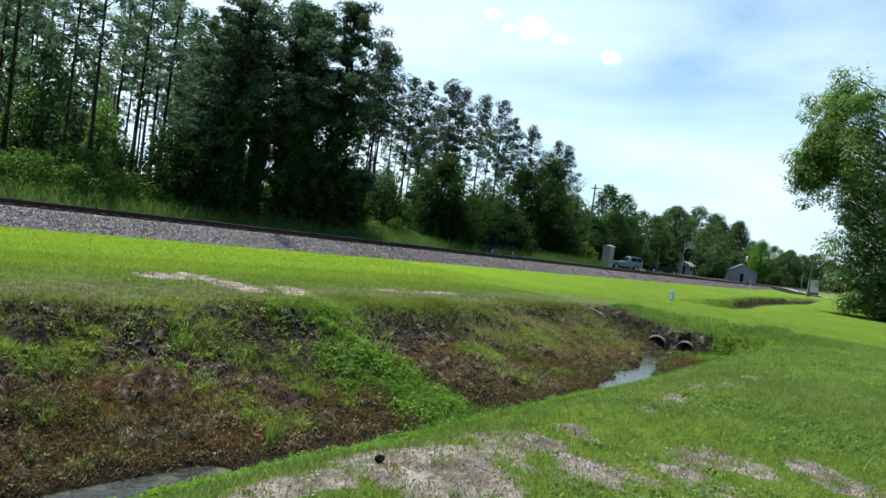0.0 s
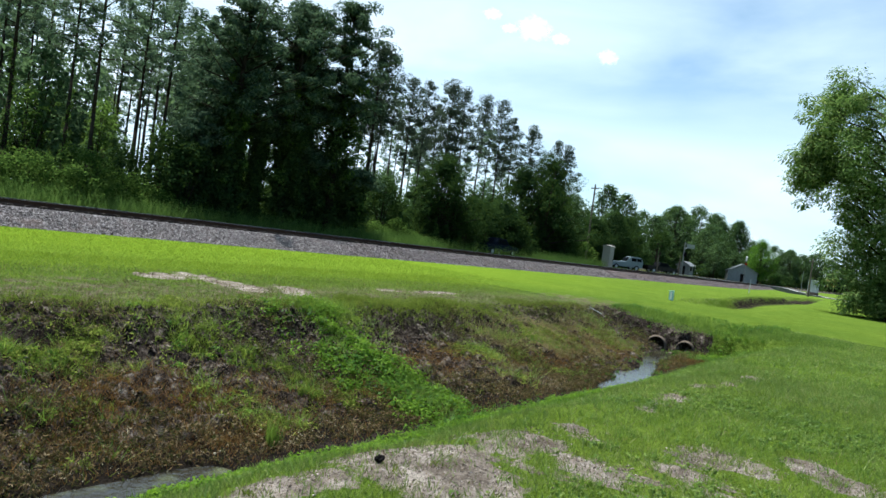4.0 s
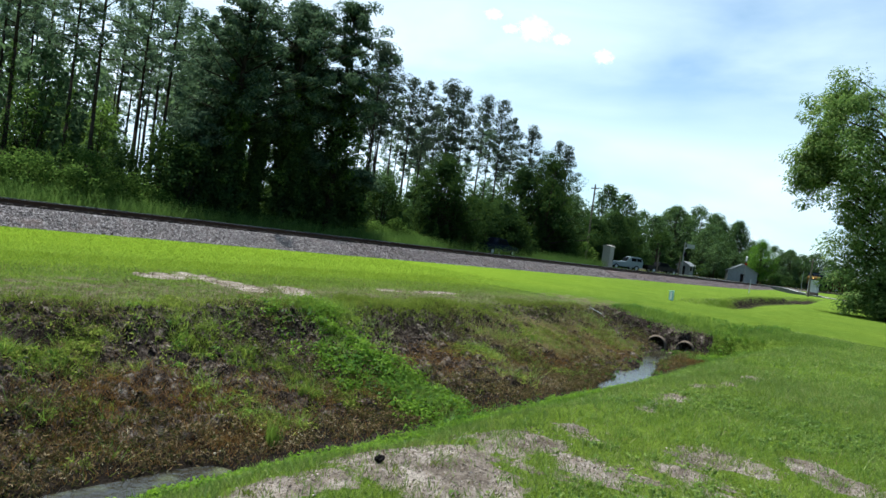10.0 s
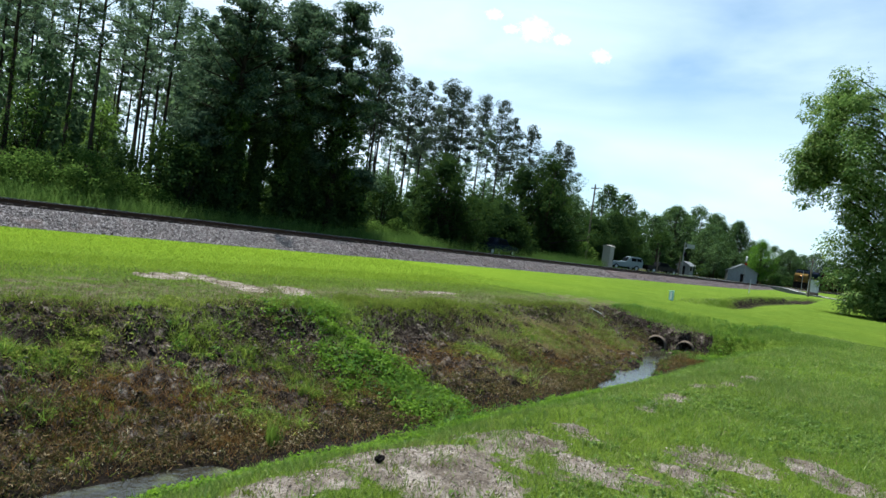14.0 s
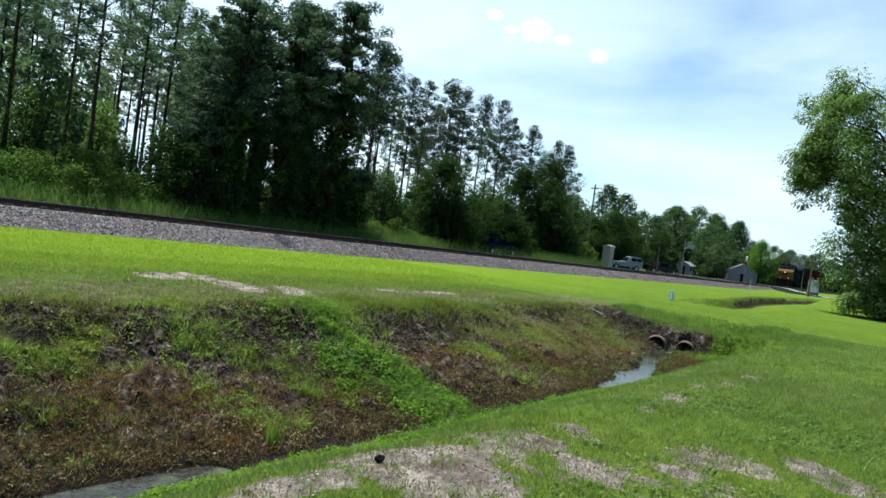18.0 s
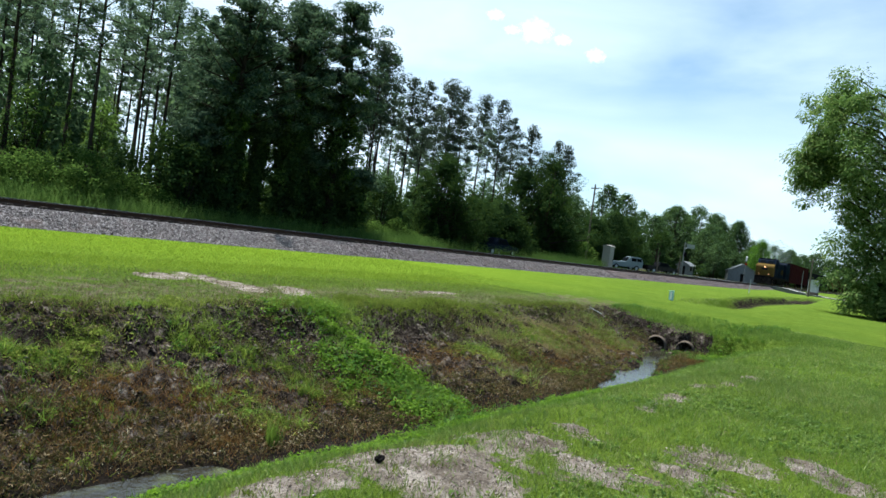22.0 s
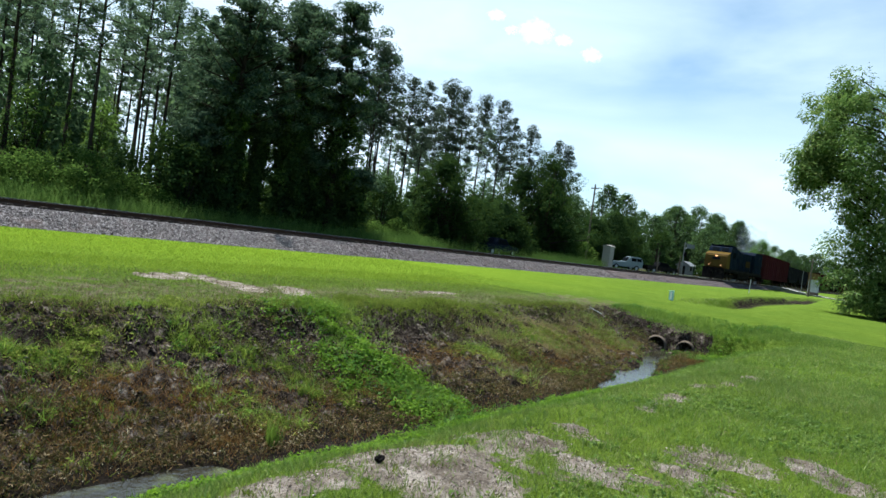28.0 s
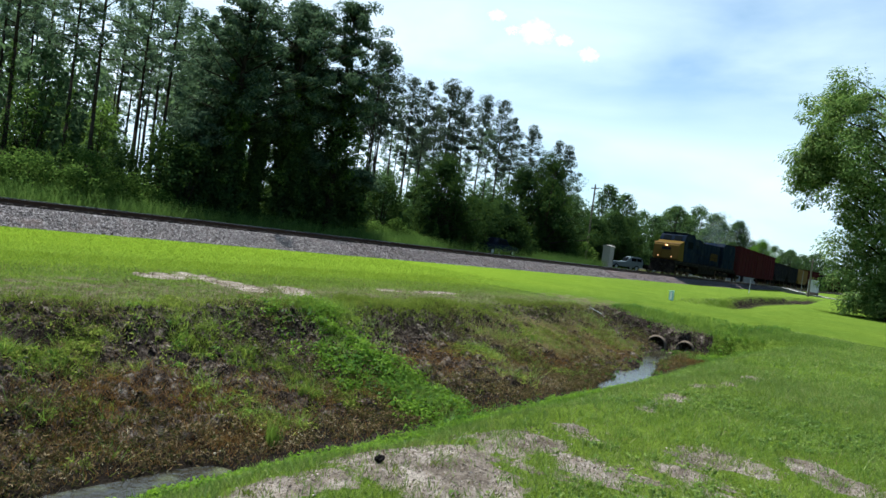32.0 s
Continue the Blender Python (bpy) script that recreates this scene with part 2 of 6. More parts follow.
def build_ballast(nt):
    tc = add(nt, "ShaderNodeTexCoord")
    v = add(nt, "ShaderNodeTexVoronoi", [("Vector", tc.outputs["Object"])], Scale=15.0)
    fade = noise_of(nt, 0.8, 4)
    sep = add(nt, "ShaderNodeSeparateColor", [(0, v.outputs["Color"])])
    c = ramp(nt, sep.outputs[0], (0.0, (0.022, 0.018, 0.018)), (0.5, (0.060, 0.050, 0.053)), (1.0, (0.185, 0.162, 0.168)))
    c = mix(nt, ramp(nt, fade, (0.4, gray(0)), (0.7, gray(0.45))), c, (0.13, 0.10, 0.085))
    b = add(nt, "ShaderNodeBump", [("Height", v.outputs["Distance"])], Strength=1.0, Distance=0.05)
    return matte(nt, c, b, 0.9)


BALLAST = material("crushed_stone", build_ballast)


def build_stone(nt):
    r = add(nt, "ShaderNodeNewGeometry").outputs["Random Per Island"]
    c = ramp(nt, r, (0.0, (0.035, 0.028, 0.028)), (0.5, (0.095, 0.078, 0.078)), (1.0, (0.29, 0.26, 0.26)))
    return add(nt, "ShaderNodeBsdfPrincipled", [("Base Color", c)], Roughness=0.9).outputs[0]


STONE = material("loose_stone", build_stone)


def build_clod(dark, mid_tone, light):
    def build(nt):
        r = add(nt, "ShaderNodeNewGeometry").outputs["Random Per Island"]
        n = noise_of(nt, 40, 3)
        c = mix(nt, half_of(nt, n), ramp(nt, r, (0.0, dark), (0.6, mid_tone), (1.0, light)), mid_tone)
        return matte(nt, c, add(nt, "ShaderNodeBump", [("Height", n)], Strength=0.8, Distance=0.02), 0.95)
    return build


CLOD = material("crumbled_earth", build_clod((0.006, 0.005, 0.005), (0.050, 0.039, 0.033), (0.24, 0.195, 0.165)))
CRUMB = material("soil_crumbs", build_clod((0.03, 0.024, 0.02), (0.15, 0.12, 0.10), (0.50, 0.44, 0.39)))


def build_water(nt):
    n = noise_of(nt, 11, 4)
    b = add(nt, "ShaderNodeBump", [("Height", n)], Strength=0.3, Distance=0.03)
    scum = ramp(nt, noise_of(nt, 3.0, 5), (0.5, (0.02, 0.017, 0.012)), (0.75, (0.09, 0.10, 0.05)))
    p = add(nt, "ShaderNodeBsdfPrincipled", [("Base Color", scum), ("Normal", b.outputs[0])], Roughness=0.04)
    p.inputs["Specular IOR Level"].default_value = 0.6
    return p.outputs[0]


WATER = material("still_ditch_water", build_water)

# ---- mesh helpers ----
TRACK = pose(24.288, 71.0, 0, 0, 0, 49.812)     # along the line (x), away from the lawn (y)


def quads(name, v, mat):
    """A mesh of loose four-cornered faces from an array n x 4 x 3."""
    n = len(v)
    me = bpy.data.meshes.new(name)
    me.vertices.add(n * 4)
    me.vertices.foreach_set("co", np.ascontiguousarray(v, dtype=np.float32).ravel())
    me.loops.add(n * 4)
    me.loops.foreach_set("vertex_index", np.arange(n * 4, dtype=np.int32))
    me.polygons.add(n)
    me.polygons.foreach_set("loop_start", np.arange(0, n * 4, 4, dtype=np.int32))
    me.update(calc_edges=True)
    me.materials.append(mat)
    return me


def tris(name, v, mat):
    n = len(v)
    me = bpy.data.meshes.new(name)
    me.vertices.add(n * 3)
    me.vertices.foreach_set("co", np.ascontiguousarray(v, dtype=np.float32).ravel())
    me.loops.add(n * 3)
    me.loops.foreach_set("vertex_index", np.arange(n * 3, dtype=np.int32))
    me.polygons.add(n)
    me.polygons.foreach_set("loop_start", np.arange(0, n * 3, 3, dtype=np.int32))
    me.update(calc_edges=True)
    me.materials.append(mat)
    return me


def sheet(name, S, B, Z, mat, smooth=True):
    """A grid mesh over the lines S and B with heights Z[len(S), len(B)]."""
    ns, nb = len(S), len(B)
    co = np.empty((ns, nb, 3), np.float32)
    co[..., 0], co[..., 1], co[..., 2] = S[:, None], B[None, :], Z
    me = bpy.data.meshes.new(name)
    me.vertices.add(ns * nb)
    me.vertices.foreach_set("co", co.ravel())
    i = (np.arange(ns - 1)[:, None] * nb + np.arange(nb - 1)[None, :]).ravel()
    loops = np.stack([i, i + nb, i + nb + 1, i + 1], 1).astype(np.int32)
    me.loops.add(len(i) * 4)
    me.loops.foreach_set("vertex_index", loops.ravel())
    me.polygons.add(len(i))
    me.polygons.foreach_set("loop_start", np.arange(0, len(i) * 4, 4, dtype=np.int32))
    me.polygons.foreach_set("use_smooth", np.full(len(i), smooth))
    me.update(calc_edges=True)
    me.materials.append(mat)
    return me


def part(name, bm, mat, parent=None, label="", smooth=False):
    me = bpy.data.meshes.new(name)
    if smooth:
        for f in bm.faces:
            f.smooth = True
    bm.to_mesh(me)
    bm.free()
    me.materials.append(mat)
    ob = new(name, me)
    ob.parent = parent
    if label:
        ob["label"] = label
    return ob


def block(x0, x1, y0, y1, z0, z1, bevel=0.0, bm=None):
    bm = bm or bmesh.new()
    made = bmesh.ops.create_cube(bm, size=1, matrix=Matrix.LocRotScale(((x0 + x1) / 2, (y0 + y1) / 2, (z0 + z1) / 2), None, (x1 - x0, y1 - y0, z1 - z0)))
    if bevel:
        edges = {e for v in made["verts"] for e in v.link_edges}
        bmesh.ops.bevel(bm, geom=list(edges), offset=bevel, segments=2, affect="EDGES")
    return bm


def rod(p, q, r, r2=None, n=8, bm=None):
    bm = bm or bmesh.new()
    p, q = Vector(p), Vector(q)
    m = Matrix.Translation((p + q) / 2) @ (q - p).to_track_quat("Z", "Y").to_matrix().to_4x4()
    bmesh.ops.create_cone(bm, cap_ends=True, segments=n, radius1=r, radius2=r if r2 is None else r2, depth=(q - p).length, matrix=m)
    return bm


def prism(outline, axis, lo, hi, bm=None):
    """A solid from a closed outline of 2D points pushed along an axis (0, 1 or 2) from lo to hi."""
    bm = bm or bmesh.new()
    rings = []
    for h in (lo, hi):
        ring = []
        for u, w in outline:
            c = [u, w]
            c.insert(axis, h)
            ring.append(bm.verts.new(c))
        rings.append(ring)
    n = len(outline)
    for i in range(n):
        bm.faces.new((rings[0][i], rings[0][(i + 1) % n], rings[1][(i + 1) % n], rings[1][i]))
    bm.faces.new(rings[0])
    bm.faces.new(rings[1])
    bmesh.ops.recalc_face_normals(bm, faces=bm.faces)
    return bm


def thing(name, label, category, m=None, group="", kind=""):
    ob = new(name)
    ob.empty_display_size = 0.2
    ob.matrix_world = m or Matrix()
    return tagged(ob, label, category, group, kind)


def on_line(s, a, z=0.0, turn=0.0):
    """A pose by the railway: s metres along it, a metres from it towards the lawn."""
    return TRACK @ pose(s, -a, z, 0, 0, turn)


# ---- the lie of the land, in the railway's own axes ----
def smooth(x, lo, hi):
    t = np.clip((x - lo) / (hi - lo), 0, 1)
    return t * t * (3 - 2 * t)


WAVES = [(random.uniform(0.25, 1.0) * k, random.uniform(0, 6.28), random.uniform(0, 6.28), k) for k in (0.15, 0.3, 0.6, 1.1, 1.9, 3.1, 4.7) for _ in range(4)]


def rough(s, a, low=0.0, high=9.0):
    """Smooth unevenness between about -1 and 1."""
    out, total = 0.0, 0.0
    for k, ph, turn, octave in WAVES:
        if low <= octave <= high:
            w = 1.0 / octave ** 0.7
            out = out + w * np.sin(k * (s * math.cos(turn) + a * math.sin(turn)) * 2.2 + ph)
            total += w * 0.5
    return out / total


def gully(s):
    """The eroded lip of the ditch beyond the crossing."""
    return np.interp(s, [-40, -27, -8, 15, 40], [16.4, 15.7, 13.4, 11.9, 12.4]) + 0.35 * rough(s, s * 0 + 7, 0.15, 2)


def scallop(s):
    """How far the ditch's rim wanders, with slumps bitten into it."""
    bites = 0.0
    for s0, r in ((-67.0, 0.7), (-64.0, 0.6), (-61.0, 0.5), (-58.4, 0.8), (-55.0, 0.6), (-52.4, 0.7)):
        bites = bites - 0.45 * np.exp(-((s - s0) / r) ** 4)
    return bites + 0.2 + 0.28 * rough(s, s * 0 + 3.0, 0.3, 2) + 0.2 * rough(s * 2.5, s * 0 + 1.0, 0.6, 5)


def channel(s):
    """The line of the trickle along the ditch's bottom."""
    return np.interp(s, [-75, -67, -58.3, -56.6, -54.9, -53.4, -51.0], [21.9, 21.95, 22.1, 21.95, 21.5, 21.05, 20.4])


def dry(s, a):
    """Nothing grows in the trickle below the culvert."""
    return 1 - np.exp(-((a - channel(s)) / 0.38) ** 4) * smooth(s, -58.6, -57.6)


def height(s, a):
    """The ground's height; the line's formation, the field, the ditch with its fill over the culvert, the lawn."""
    s, a = np.asarray(s, float), np.asarray(a, float)
    wob = scallop(s)
    z = np.interp(a, [-400, -60, -9, -4.6, -2.6, -1.0, 2.4, 6, 17, 24.6, 27.5, 60, 400],
                  [0.9, 0.9, 0.75, 0.55, 0.5, 0.5, 0.10, 0.10, 0.06, 0.03, 0.0, 0.1, 0.2])
    # main ditch
    fill = 0.60 * smooth(s - 0.5 * smooth(a, 20.55, 20.8), -50.15, -49.75) + 0.40 * smooth(s, -49.8, -47.0)
    rim, toe = 18.1 + wob + 0.2 * smooth(-s, 52, 60), 21.55 - 0.45 * smooth(s, -57, -52.5)
    steep = smooth(a, rim - 0.15, rim + 0.75)
    cliff = np.clip(0.27 + 0.22 * rough(s * 1.3, s * 0 + 9.0, 0.3, 3), 0.03, 0.5)
    depth_far = (1 - cliff) * smooth(a, rim - 0.6, toe + 0.1) + cliff * steep
    near = 1 - smooth(a, toe + 0.45, 24.6 + 0.4 * wob)
    z = z - (0.945 + 0.025 * smooth(s, -60, -58)) * np.minimum(depth_far, near) * (1 - fill)
    run = channel(s)
    wet = 1 - smooth(s, -66.7, -66.1) * (1 - smooth(s, -58.4, -57.6))
    z = z - ((0.068 + 0.067 * smooth(s, -60, -57) + 0.05 * smooth(s, -54.5, -53)) * wet + 0.01) * np.exp(-((a - run) / (0.21 + 0.09 * (1 - smooth(s, -60, -57)) + 0.07 * smooth(-s, 66.1, 66.9))) ** 2) * (1 - smooth(s, -50.0, -49.7))
    # ditch beyond the crossing
    on = smooth(s, -40, -24) * (1 - smooth(s, 20, 34))
    mid = gully(s)
    z = z - 0.68 * on * smooth(a, mid - 0.5, mid - 0.1) * (1 - smooth(a, mid + 0.3, mid + 4.2))
    # unevenness
    bank = smooth(a, 17.3, 18.4) * (1 - smooth(a, 21.0, 21.7)) * (1 - fill)
    z = z + 0.012 * rough(s, a, 0.5, 3) * smooth(a, 3, 6) + bank * (0.07 * rough(s, a, 0.6, 9) + 0.05 * rough(s * 2.3, a * 2.3, 1, 9) + 0.13 * np.abs(rough(s * 3.1, a * 2.7, 1, 9)) - 0.10 + 0.08 * np.abs(rough(s * 7.3, a * 6.1, 1, 9)))
    # only the trickle lies below the water
    return np.where((np.abs(a - run) > 0.55) & (s > -66.2), np.maximum(z, -0.925), z)


def lines(*spans):
    out = []
    for lo, hi, step in spans:
        out += list(np.arange(lo, hi, step))
    return np.array(out + [spans[-1][1]])


S = lines((-1500, -300, 200), (-300, -110, 19), (-110, -74, 1.5), (-74, -70, 0.2), (-70, -57, 0.042), (-57, -49, 0.06), (-49, -46, 0.12), (-46, -30, 0.35), (-30, 30, 0.8), (30, 130, 5), (130, 400, 30), (400, 3000, 260))
A = lines((-3000, -400, 260), (-400, -60, 20), (-60, -4, 2.0), (-4, 3, 0.5), (3, 12, 0.7), (12, 17, 0.2), (17, 22.4, 0.036), (22.4, 25, 0.11), (25, 32, 0.35), (32, 60, 2.0), (60, 400, 20), (400, 1500, 100))
SS, AA = np.meshgrid(S, A, indexing="ij")
ZZ = height(SS, AA)
ground = tagged(new("ground", sheet("ground", S, -A, ZZ, GROUND)), "mown grass field with an eroded muddy drainage ditch", "ground", kind="structure")
ground.matrix_world = TRACK
for poly in (ground.data,):
    poly.flip_normals()


def sand_mask(s, a):
    """Bare sandy spots on the lawn by the camera and along the ditch's rim."""
    m = np.zeros_like(s)
    spots = ((-66.71, 24.26, 0.3), (-66.23, 24.33, 0.34), (-65.72, 24.38, 0.36), (-65.38, 24.61, 0.26), (-66.69, 24.68, 0.34), (-66.28, 24.81, 0.36), (-66.78, 24.96, 0.3), (-66.42, 25.14, 0.3),
             (-64.67, 24.77, 0.2), (-65.67, 25.38, 0.22), (-65.54, 25.63, 0.17), (-64.07, 25.74, 0.24), (-64.04, 26.05, 0.2), (-64.85, 25.84, 0.2), (-64.98, 26.05, 0.18), (-63.57, 26.57, 0.24),
             (-63.72, 26.83, 0.2), (-67.66, 24.39, 0.3), (-67.42, 24.39, 0.22), (-64.39, 25.65, 0.2), (-63.35, 26.35, 0.17), (-65.3, 25.55, 0.17), (-65.5, 25.2, 0.2))
    for s0, a0, r in spots:
        m = np.maximum(m, 1.1 * (1.7 - np.hypot(s - s0, a - a0) / r))
    for s0, a0, rs, ra in ((-62.11, 24.7, 0.5, 0.16), (-62.9, 24.72, 0.4, 0.14), (-61.0, 24.68, 0.5, 0.16), (-60.0, 24.78, 0.5, 0.12), (-58.9, 24.82, 0.4, 0.16)):
        m = np.maximum(m, 0.62 * (1.6 - np.hypot((s - s0) / rs, (a - a0) / ra)))      # a faint trail
    for s0, a0, rs, ra in ((-62.95, 14.5, 0.42, 0.8), (-62.7, 15.6, 0.42, 0.9), (-61.5, 15.9, 0.28, 0.6), (-61.9, 16.9, 0.28, 0.7), (-63.8, 14.5, 0.5, 0.5), (-56.6, 15.9, 0.9, 0.3), (-58.3, 15.7, 0.4, 0.2)):
        m = np.maximum(m, 1.8 * (1.4 - np.hypot((s - s0) / rs, (a - a0) / ra)))
    return np.clip(m * (0.66 + 0.55 * rough(s * 2.1, a * 2.1, 0.6, 9) + 0.55 * rough(s * 6, a * 6, 1, 9)), 0, 1)


def bank_mask(s, a):
    fill = smooth(s, -49.3, -48.2)
    wob = scallop(s) + 0.2 * rough(s * 3, a * 3, 0.6, 6)
    m = smooth(a, 17.5 + wob, 18.1 + wob) * (1 - smooth(a, 22.0, 22.5)) * (1 - 0.9 * fill)
    m = m * (1 - smooth(a, 21.25, 21.6) * smooth(s, -52.6, -51.4))
    mid = gully(s)
    second = smooth(s, -34, -18) * (1 - smooth(s, 24, 36)) * smooth(a, mid - 0.55, mid - 0.3) * (1 - smooth(a, mid + 0.0, mid + 0.4)) * np.clip(0.75 + 0.5 * rough(s, s * 0 + 1, 0.15, 2), 0, 1)
    hollow = np.exp(-((s + 50.3) / 0.9) ** 2 - ((a - 19.3) / 1.0) ** 2) * 1.4
    second = np.maximum(second, hollow)
    return np.clip(np.maximum(m, second), 0, 1)


def attribute(me, name, values):
    at = me.attributes.new(name, "FLOAT", "POINT")
    at.data.foreach_set("value", np.ascontiguousarray(values, dtype=np.float32).ravel())


def damp_shade(s, a):
    """Dark pockets under the slumped rim: damp earth, with the overhang's shade put into the colour."""
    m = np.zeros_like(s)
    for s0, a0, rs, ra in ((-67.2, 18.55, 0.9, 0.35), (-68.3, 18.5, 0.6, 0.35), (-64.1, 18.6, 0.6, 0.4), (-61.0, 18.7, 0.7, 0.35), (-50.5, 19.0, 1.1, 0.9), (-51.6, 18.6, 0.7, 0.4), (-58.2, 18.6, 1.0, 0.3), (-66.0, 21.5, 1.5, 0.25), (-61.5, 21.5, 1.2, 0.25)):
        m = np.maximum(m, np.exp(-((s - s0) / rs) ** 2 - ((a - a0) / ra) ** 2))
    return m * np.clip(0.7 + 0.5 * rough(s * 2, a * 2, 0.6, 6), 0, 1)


attribute(ground.data, "bank", bank_mask(SS, AA) * 0.9)
attribute(ground.data, "sand", sand_mask(SS, AA) * 0.82)
attribute(ground.data, "thin", smooth(AA, 13.0, 16.5) * (1 - smooth(AA, 18, 19)) * (1 - smooth(SS, -50, -42)) * 0.47 + 0.5 * smooth(SS, -52, -50.5) * (1 - smooth(SS, -49.5, -48.3)) * smooth(AA, 18, 19) * (1 - smooth(AA, 21, 21.6)))
attribute(ground.data, "fresh", smooth(AA, 2.3, 3.0) * (1 - smooth(AA + 1.2 * rough(SS, AA, 0.15, 1), 5, 17)) * (1 - smooth(SS, -52, -15)))
attribute(ground.data, "litter", (smooth(-AA, 2.5, 5.0) * 0.8))
# ditch mud, a darkened far gully face, and the rim's shade painted as mud
attribute(ground.data, "mud", smooth(AA, 20.6, 21.4) * (1 - smooth(AA, 22.0, 22.4)) * (1 - smooth(SS, -50.0, -49.0)) * 0.8 + 0.8 * smooth(SS, -34, -18) * (bank_mask(SS, AA) > 0.3) + 0.95 * damp_shade(SS, AA))

water = tagged(new("water", sheet("water", lines((-80, -49.6, 1.0)), -lines((20.3, 23.0, 0.3)), -0.949 + np.zeros((32, 10)), WATER)),
               "shallow murky ditch water mirroring the sky", "water", kind="structure")
water.matrix_world = TRACK

# ---- railway ----
def bend(s):
    """The line swings gently away beyond the crossing, by this much."""
    return -6.0 * smooth(np.asarray(s, float), 20, 140)


def bent(me):
    co = np.empty(len(me.vertices) * 3, np.float32)
    me.vertices.foreach_get("co", co)
    co = co.reshape(-1, 3)
    co[:, 1] -= bend(co[:, 0])
    me.vertices.foreach_set("co", co.ravel())
    me.update()
    return me


def along_line(outline):
    """A long solid of one outline that follows the line and its bend."""
    bm = bmesh.new()
    cuts = [-110, 20] + [20 + 6 * i for i in range(1, 21)] + [700]
    rings = [[bm.verts.new((x, y - float(bend(x)), z)) for y, z in outline] for x in cuts]
    n = len(outline)
    for p, q in zip(rings, rings[1:]):
        for i in range(n):
            bm.faces.new((p[i], p[(i + 1) % n], q[(i + 1) % n], q[i]))
    bm.faces.new(rings[0])
    bm.faces.new(rings[-1])
    bmesh.ops.recalc_face_normals(bm, faces=bm.faces)
    return bm


BS = lines((-110, 150, 0.35), (150, 700, 10))
BA = lines((-4.3, 2.6, 0.15))
bs, ba = np.meshgrid(BS, BA, indexing="ij")
bz = np.interp(ba, [-4.3, -3.9, -2.4, 0.95, 2.3, 2.6], [0.3, 0.45, 0.73, 0.72, 0.14, 0.02])
bz = bz + 0.035 * rough(bs * 2, ba * 2, 1, 9) + np.random.uniform(-0.02, 0.02, bz.shape)
ballast = tagged(new("ballast", bent(sheet("ballast", BS, -BA, bz, BALLAST, False))), "gray crushed stone railway ballast bed", "ballast", kind="structure")
ballast.matrix_world = TRACK
ballast.data.flip_normals()

def stones(n, s0, s1):
    """Loose eight-sided stones strewn over the ballast."""
    st, a = np.random.uniform(s0, s1, n), np.random.uniform(0.3, 2.5, n)
    z = np.interp(a, [0.95, 2.3, 2.6], [0.72, 0.14, 0.05])
    c = np.stack([st, -a, z + 0.01], 1)
    r = np.random.uniform(0.025, 0.06, (n, 1))
    ax = [np.array(v) for v in ((1, 0, 0), (0, 1, 0), (-1, 0, 0), (0, -1, 0))]
    tilt = np.random.uniform(-0.4, 0.4, (n, 4, 3))
    ring = [c + r * (ax[i] + tilt[:, i]) for i in range(4)]
    top, low = c + r * np.array([0, 0, 0.8]), c - r * np.array([0, 0, 0.8])
    f = [np.stack([ring[i], ring[(i + 1) % 4], top], 1) for i in range(4)] + [np.stack([ring[(i + 1) % 4], ring[i], low], 1) for i in range(4)]
    return np.stack(f, 1).reshape(-1, 3, 3)


def lumps(n, box, keep, lo, hi):
    """Eight-sided clods of earth lying on the ground."""
    st, a = np.random.uniform(box[0], box[1], n), np.random.uniform(box[2], box[3], n)
    ok = np.random.uniform(0, 1, n) < keep(st, a)
    st, a = st[ok], a[ok]
    n = len(st)
    r = lo + (hi - lo) * np.random.uniform(0, 1, (n, 1)) ** 2.5
    c = np.stack([st, -a, height(st, a)], 1) + np.array([0, 0, 0.25]) * r
    turn = np.random.uniform(0, 6.28, n)
    tilt = np.random.uniform(-0.45, 0.45, (n, 4, 3))
    ring = [c + r * (np.stack([np.cos(turn + i * 1.571), np.sin(turn + i * 1.571), 0 * turn], 1) + tilt[:, i]) for i in range(4)]
    top, low = c + r * np.array([0, 0, 0.75]), c - r * np.array([0, 0, 0.8])
    f = [np.stack([ring[i], ring[(i + 1) % 4], top], 1) for i in range(4)] + [np.stack([ring[(i + 1) % 4], ring[i], low], 1) for i in range(4)]
    return np.stack(f, 1).reshape(-1, 3, 3)


def clod_keep(s, a):
    return (1 - 0.6 * damp_shade(s, a)) * bank_mask(s, a) * np.clip(0.25 + 0.9 * rough(s * 1.1, a * 1.1, 0.5, 4) + 0.5 * (1 - smooth(a, 18.6, 19.6)), 0.03, 1) * (1 - smooth(a, 21.2, 21.8)) * (1 - 0.7 * smooth(a + 0.3 * rough(s, a, 0.5, 3), 19.4, 20.2))


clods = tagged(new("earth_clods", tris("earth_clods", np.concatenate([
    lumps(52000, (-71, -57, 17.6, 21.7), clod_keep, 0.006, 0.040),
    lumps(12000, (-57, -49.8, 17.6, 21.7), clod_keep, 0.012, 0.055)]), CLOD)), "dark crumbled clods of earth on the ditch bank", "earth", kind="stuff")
clods.matrix_world = TRACK
crumbs = tagged(new("sand_crumbs", tris("sand_crumbs", lumps(30000, (-68.5, -61, 23.4, 27.2), lambda s, a: sand_mask(s, a), 0.003, 0.013), CRUMB)), "crumbs of soil and grit on the sandy lawn", "soil", kind="stuff")
crumbs.matrix_world = TRACK
loose = tagged(new("loose_stones", tris("loose_stones", np.concatenate([stones(20000, -74, -48), stones(9000, -48, -15)]), STONE)), "loose gray stones on the ballast slope", "stones", kind="stuff")
loose.matrix_world = TRACK
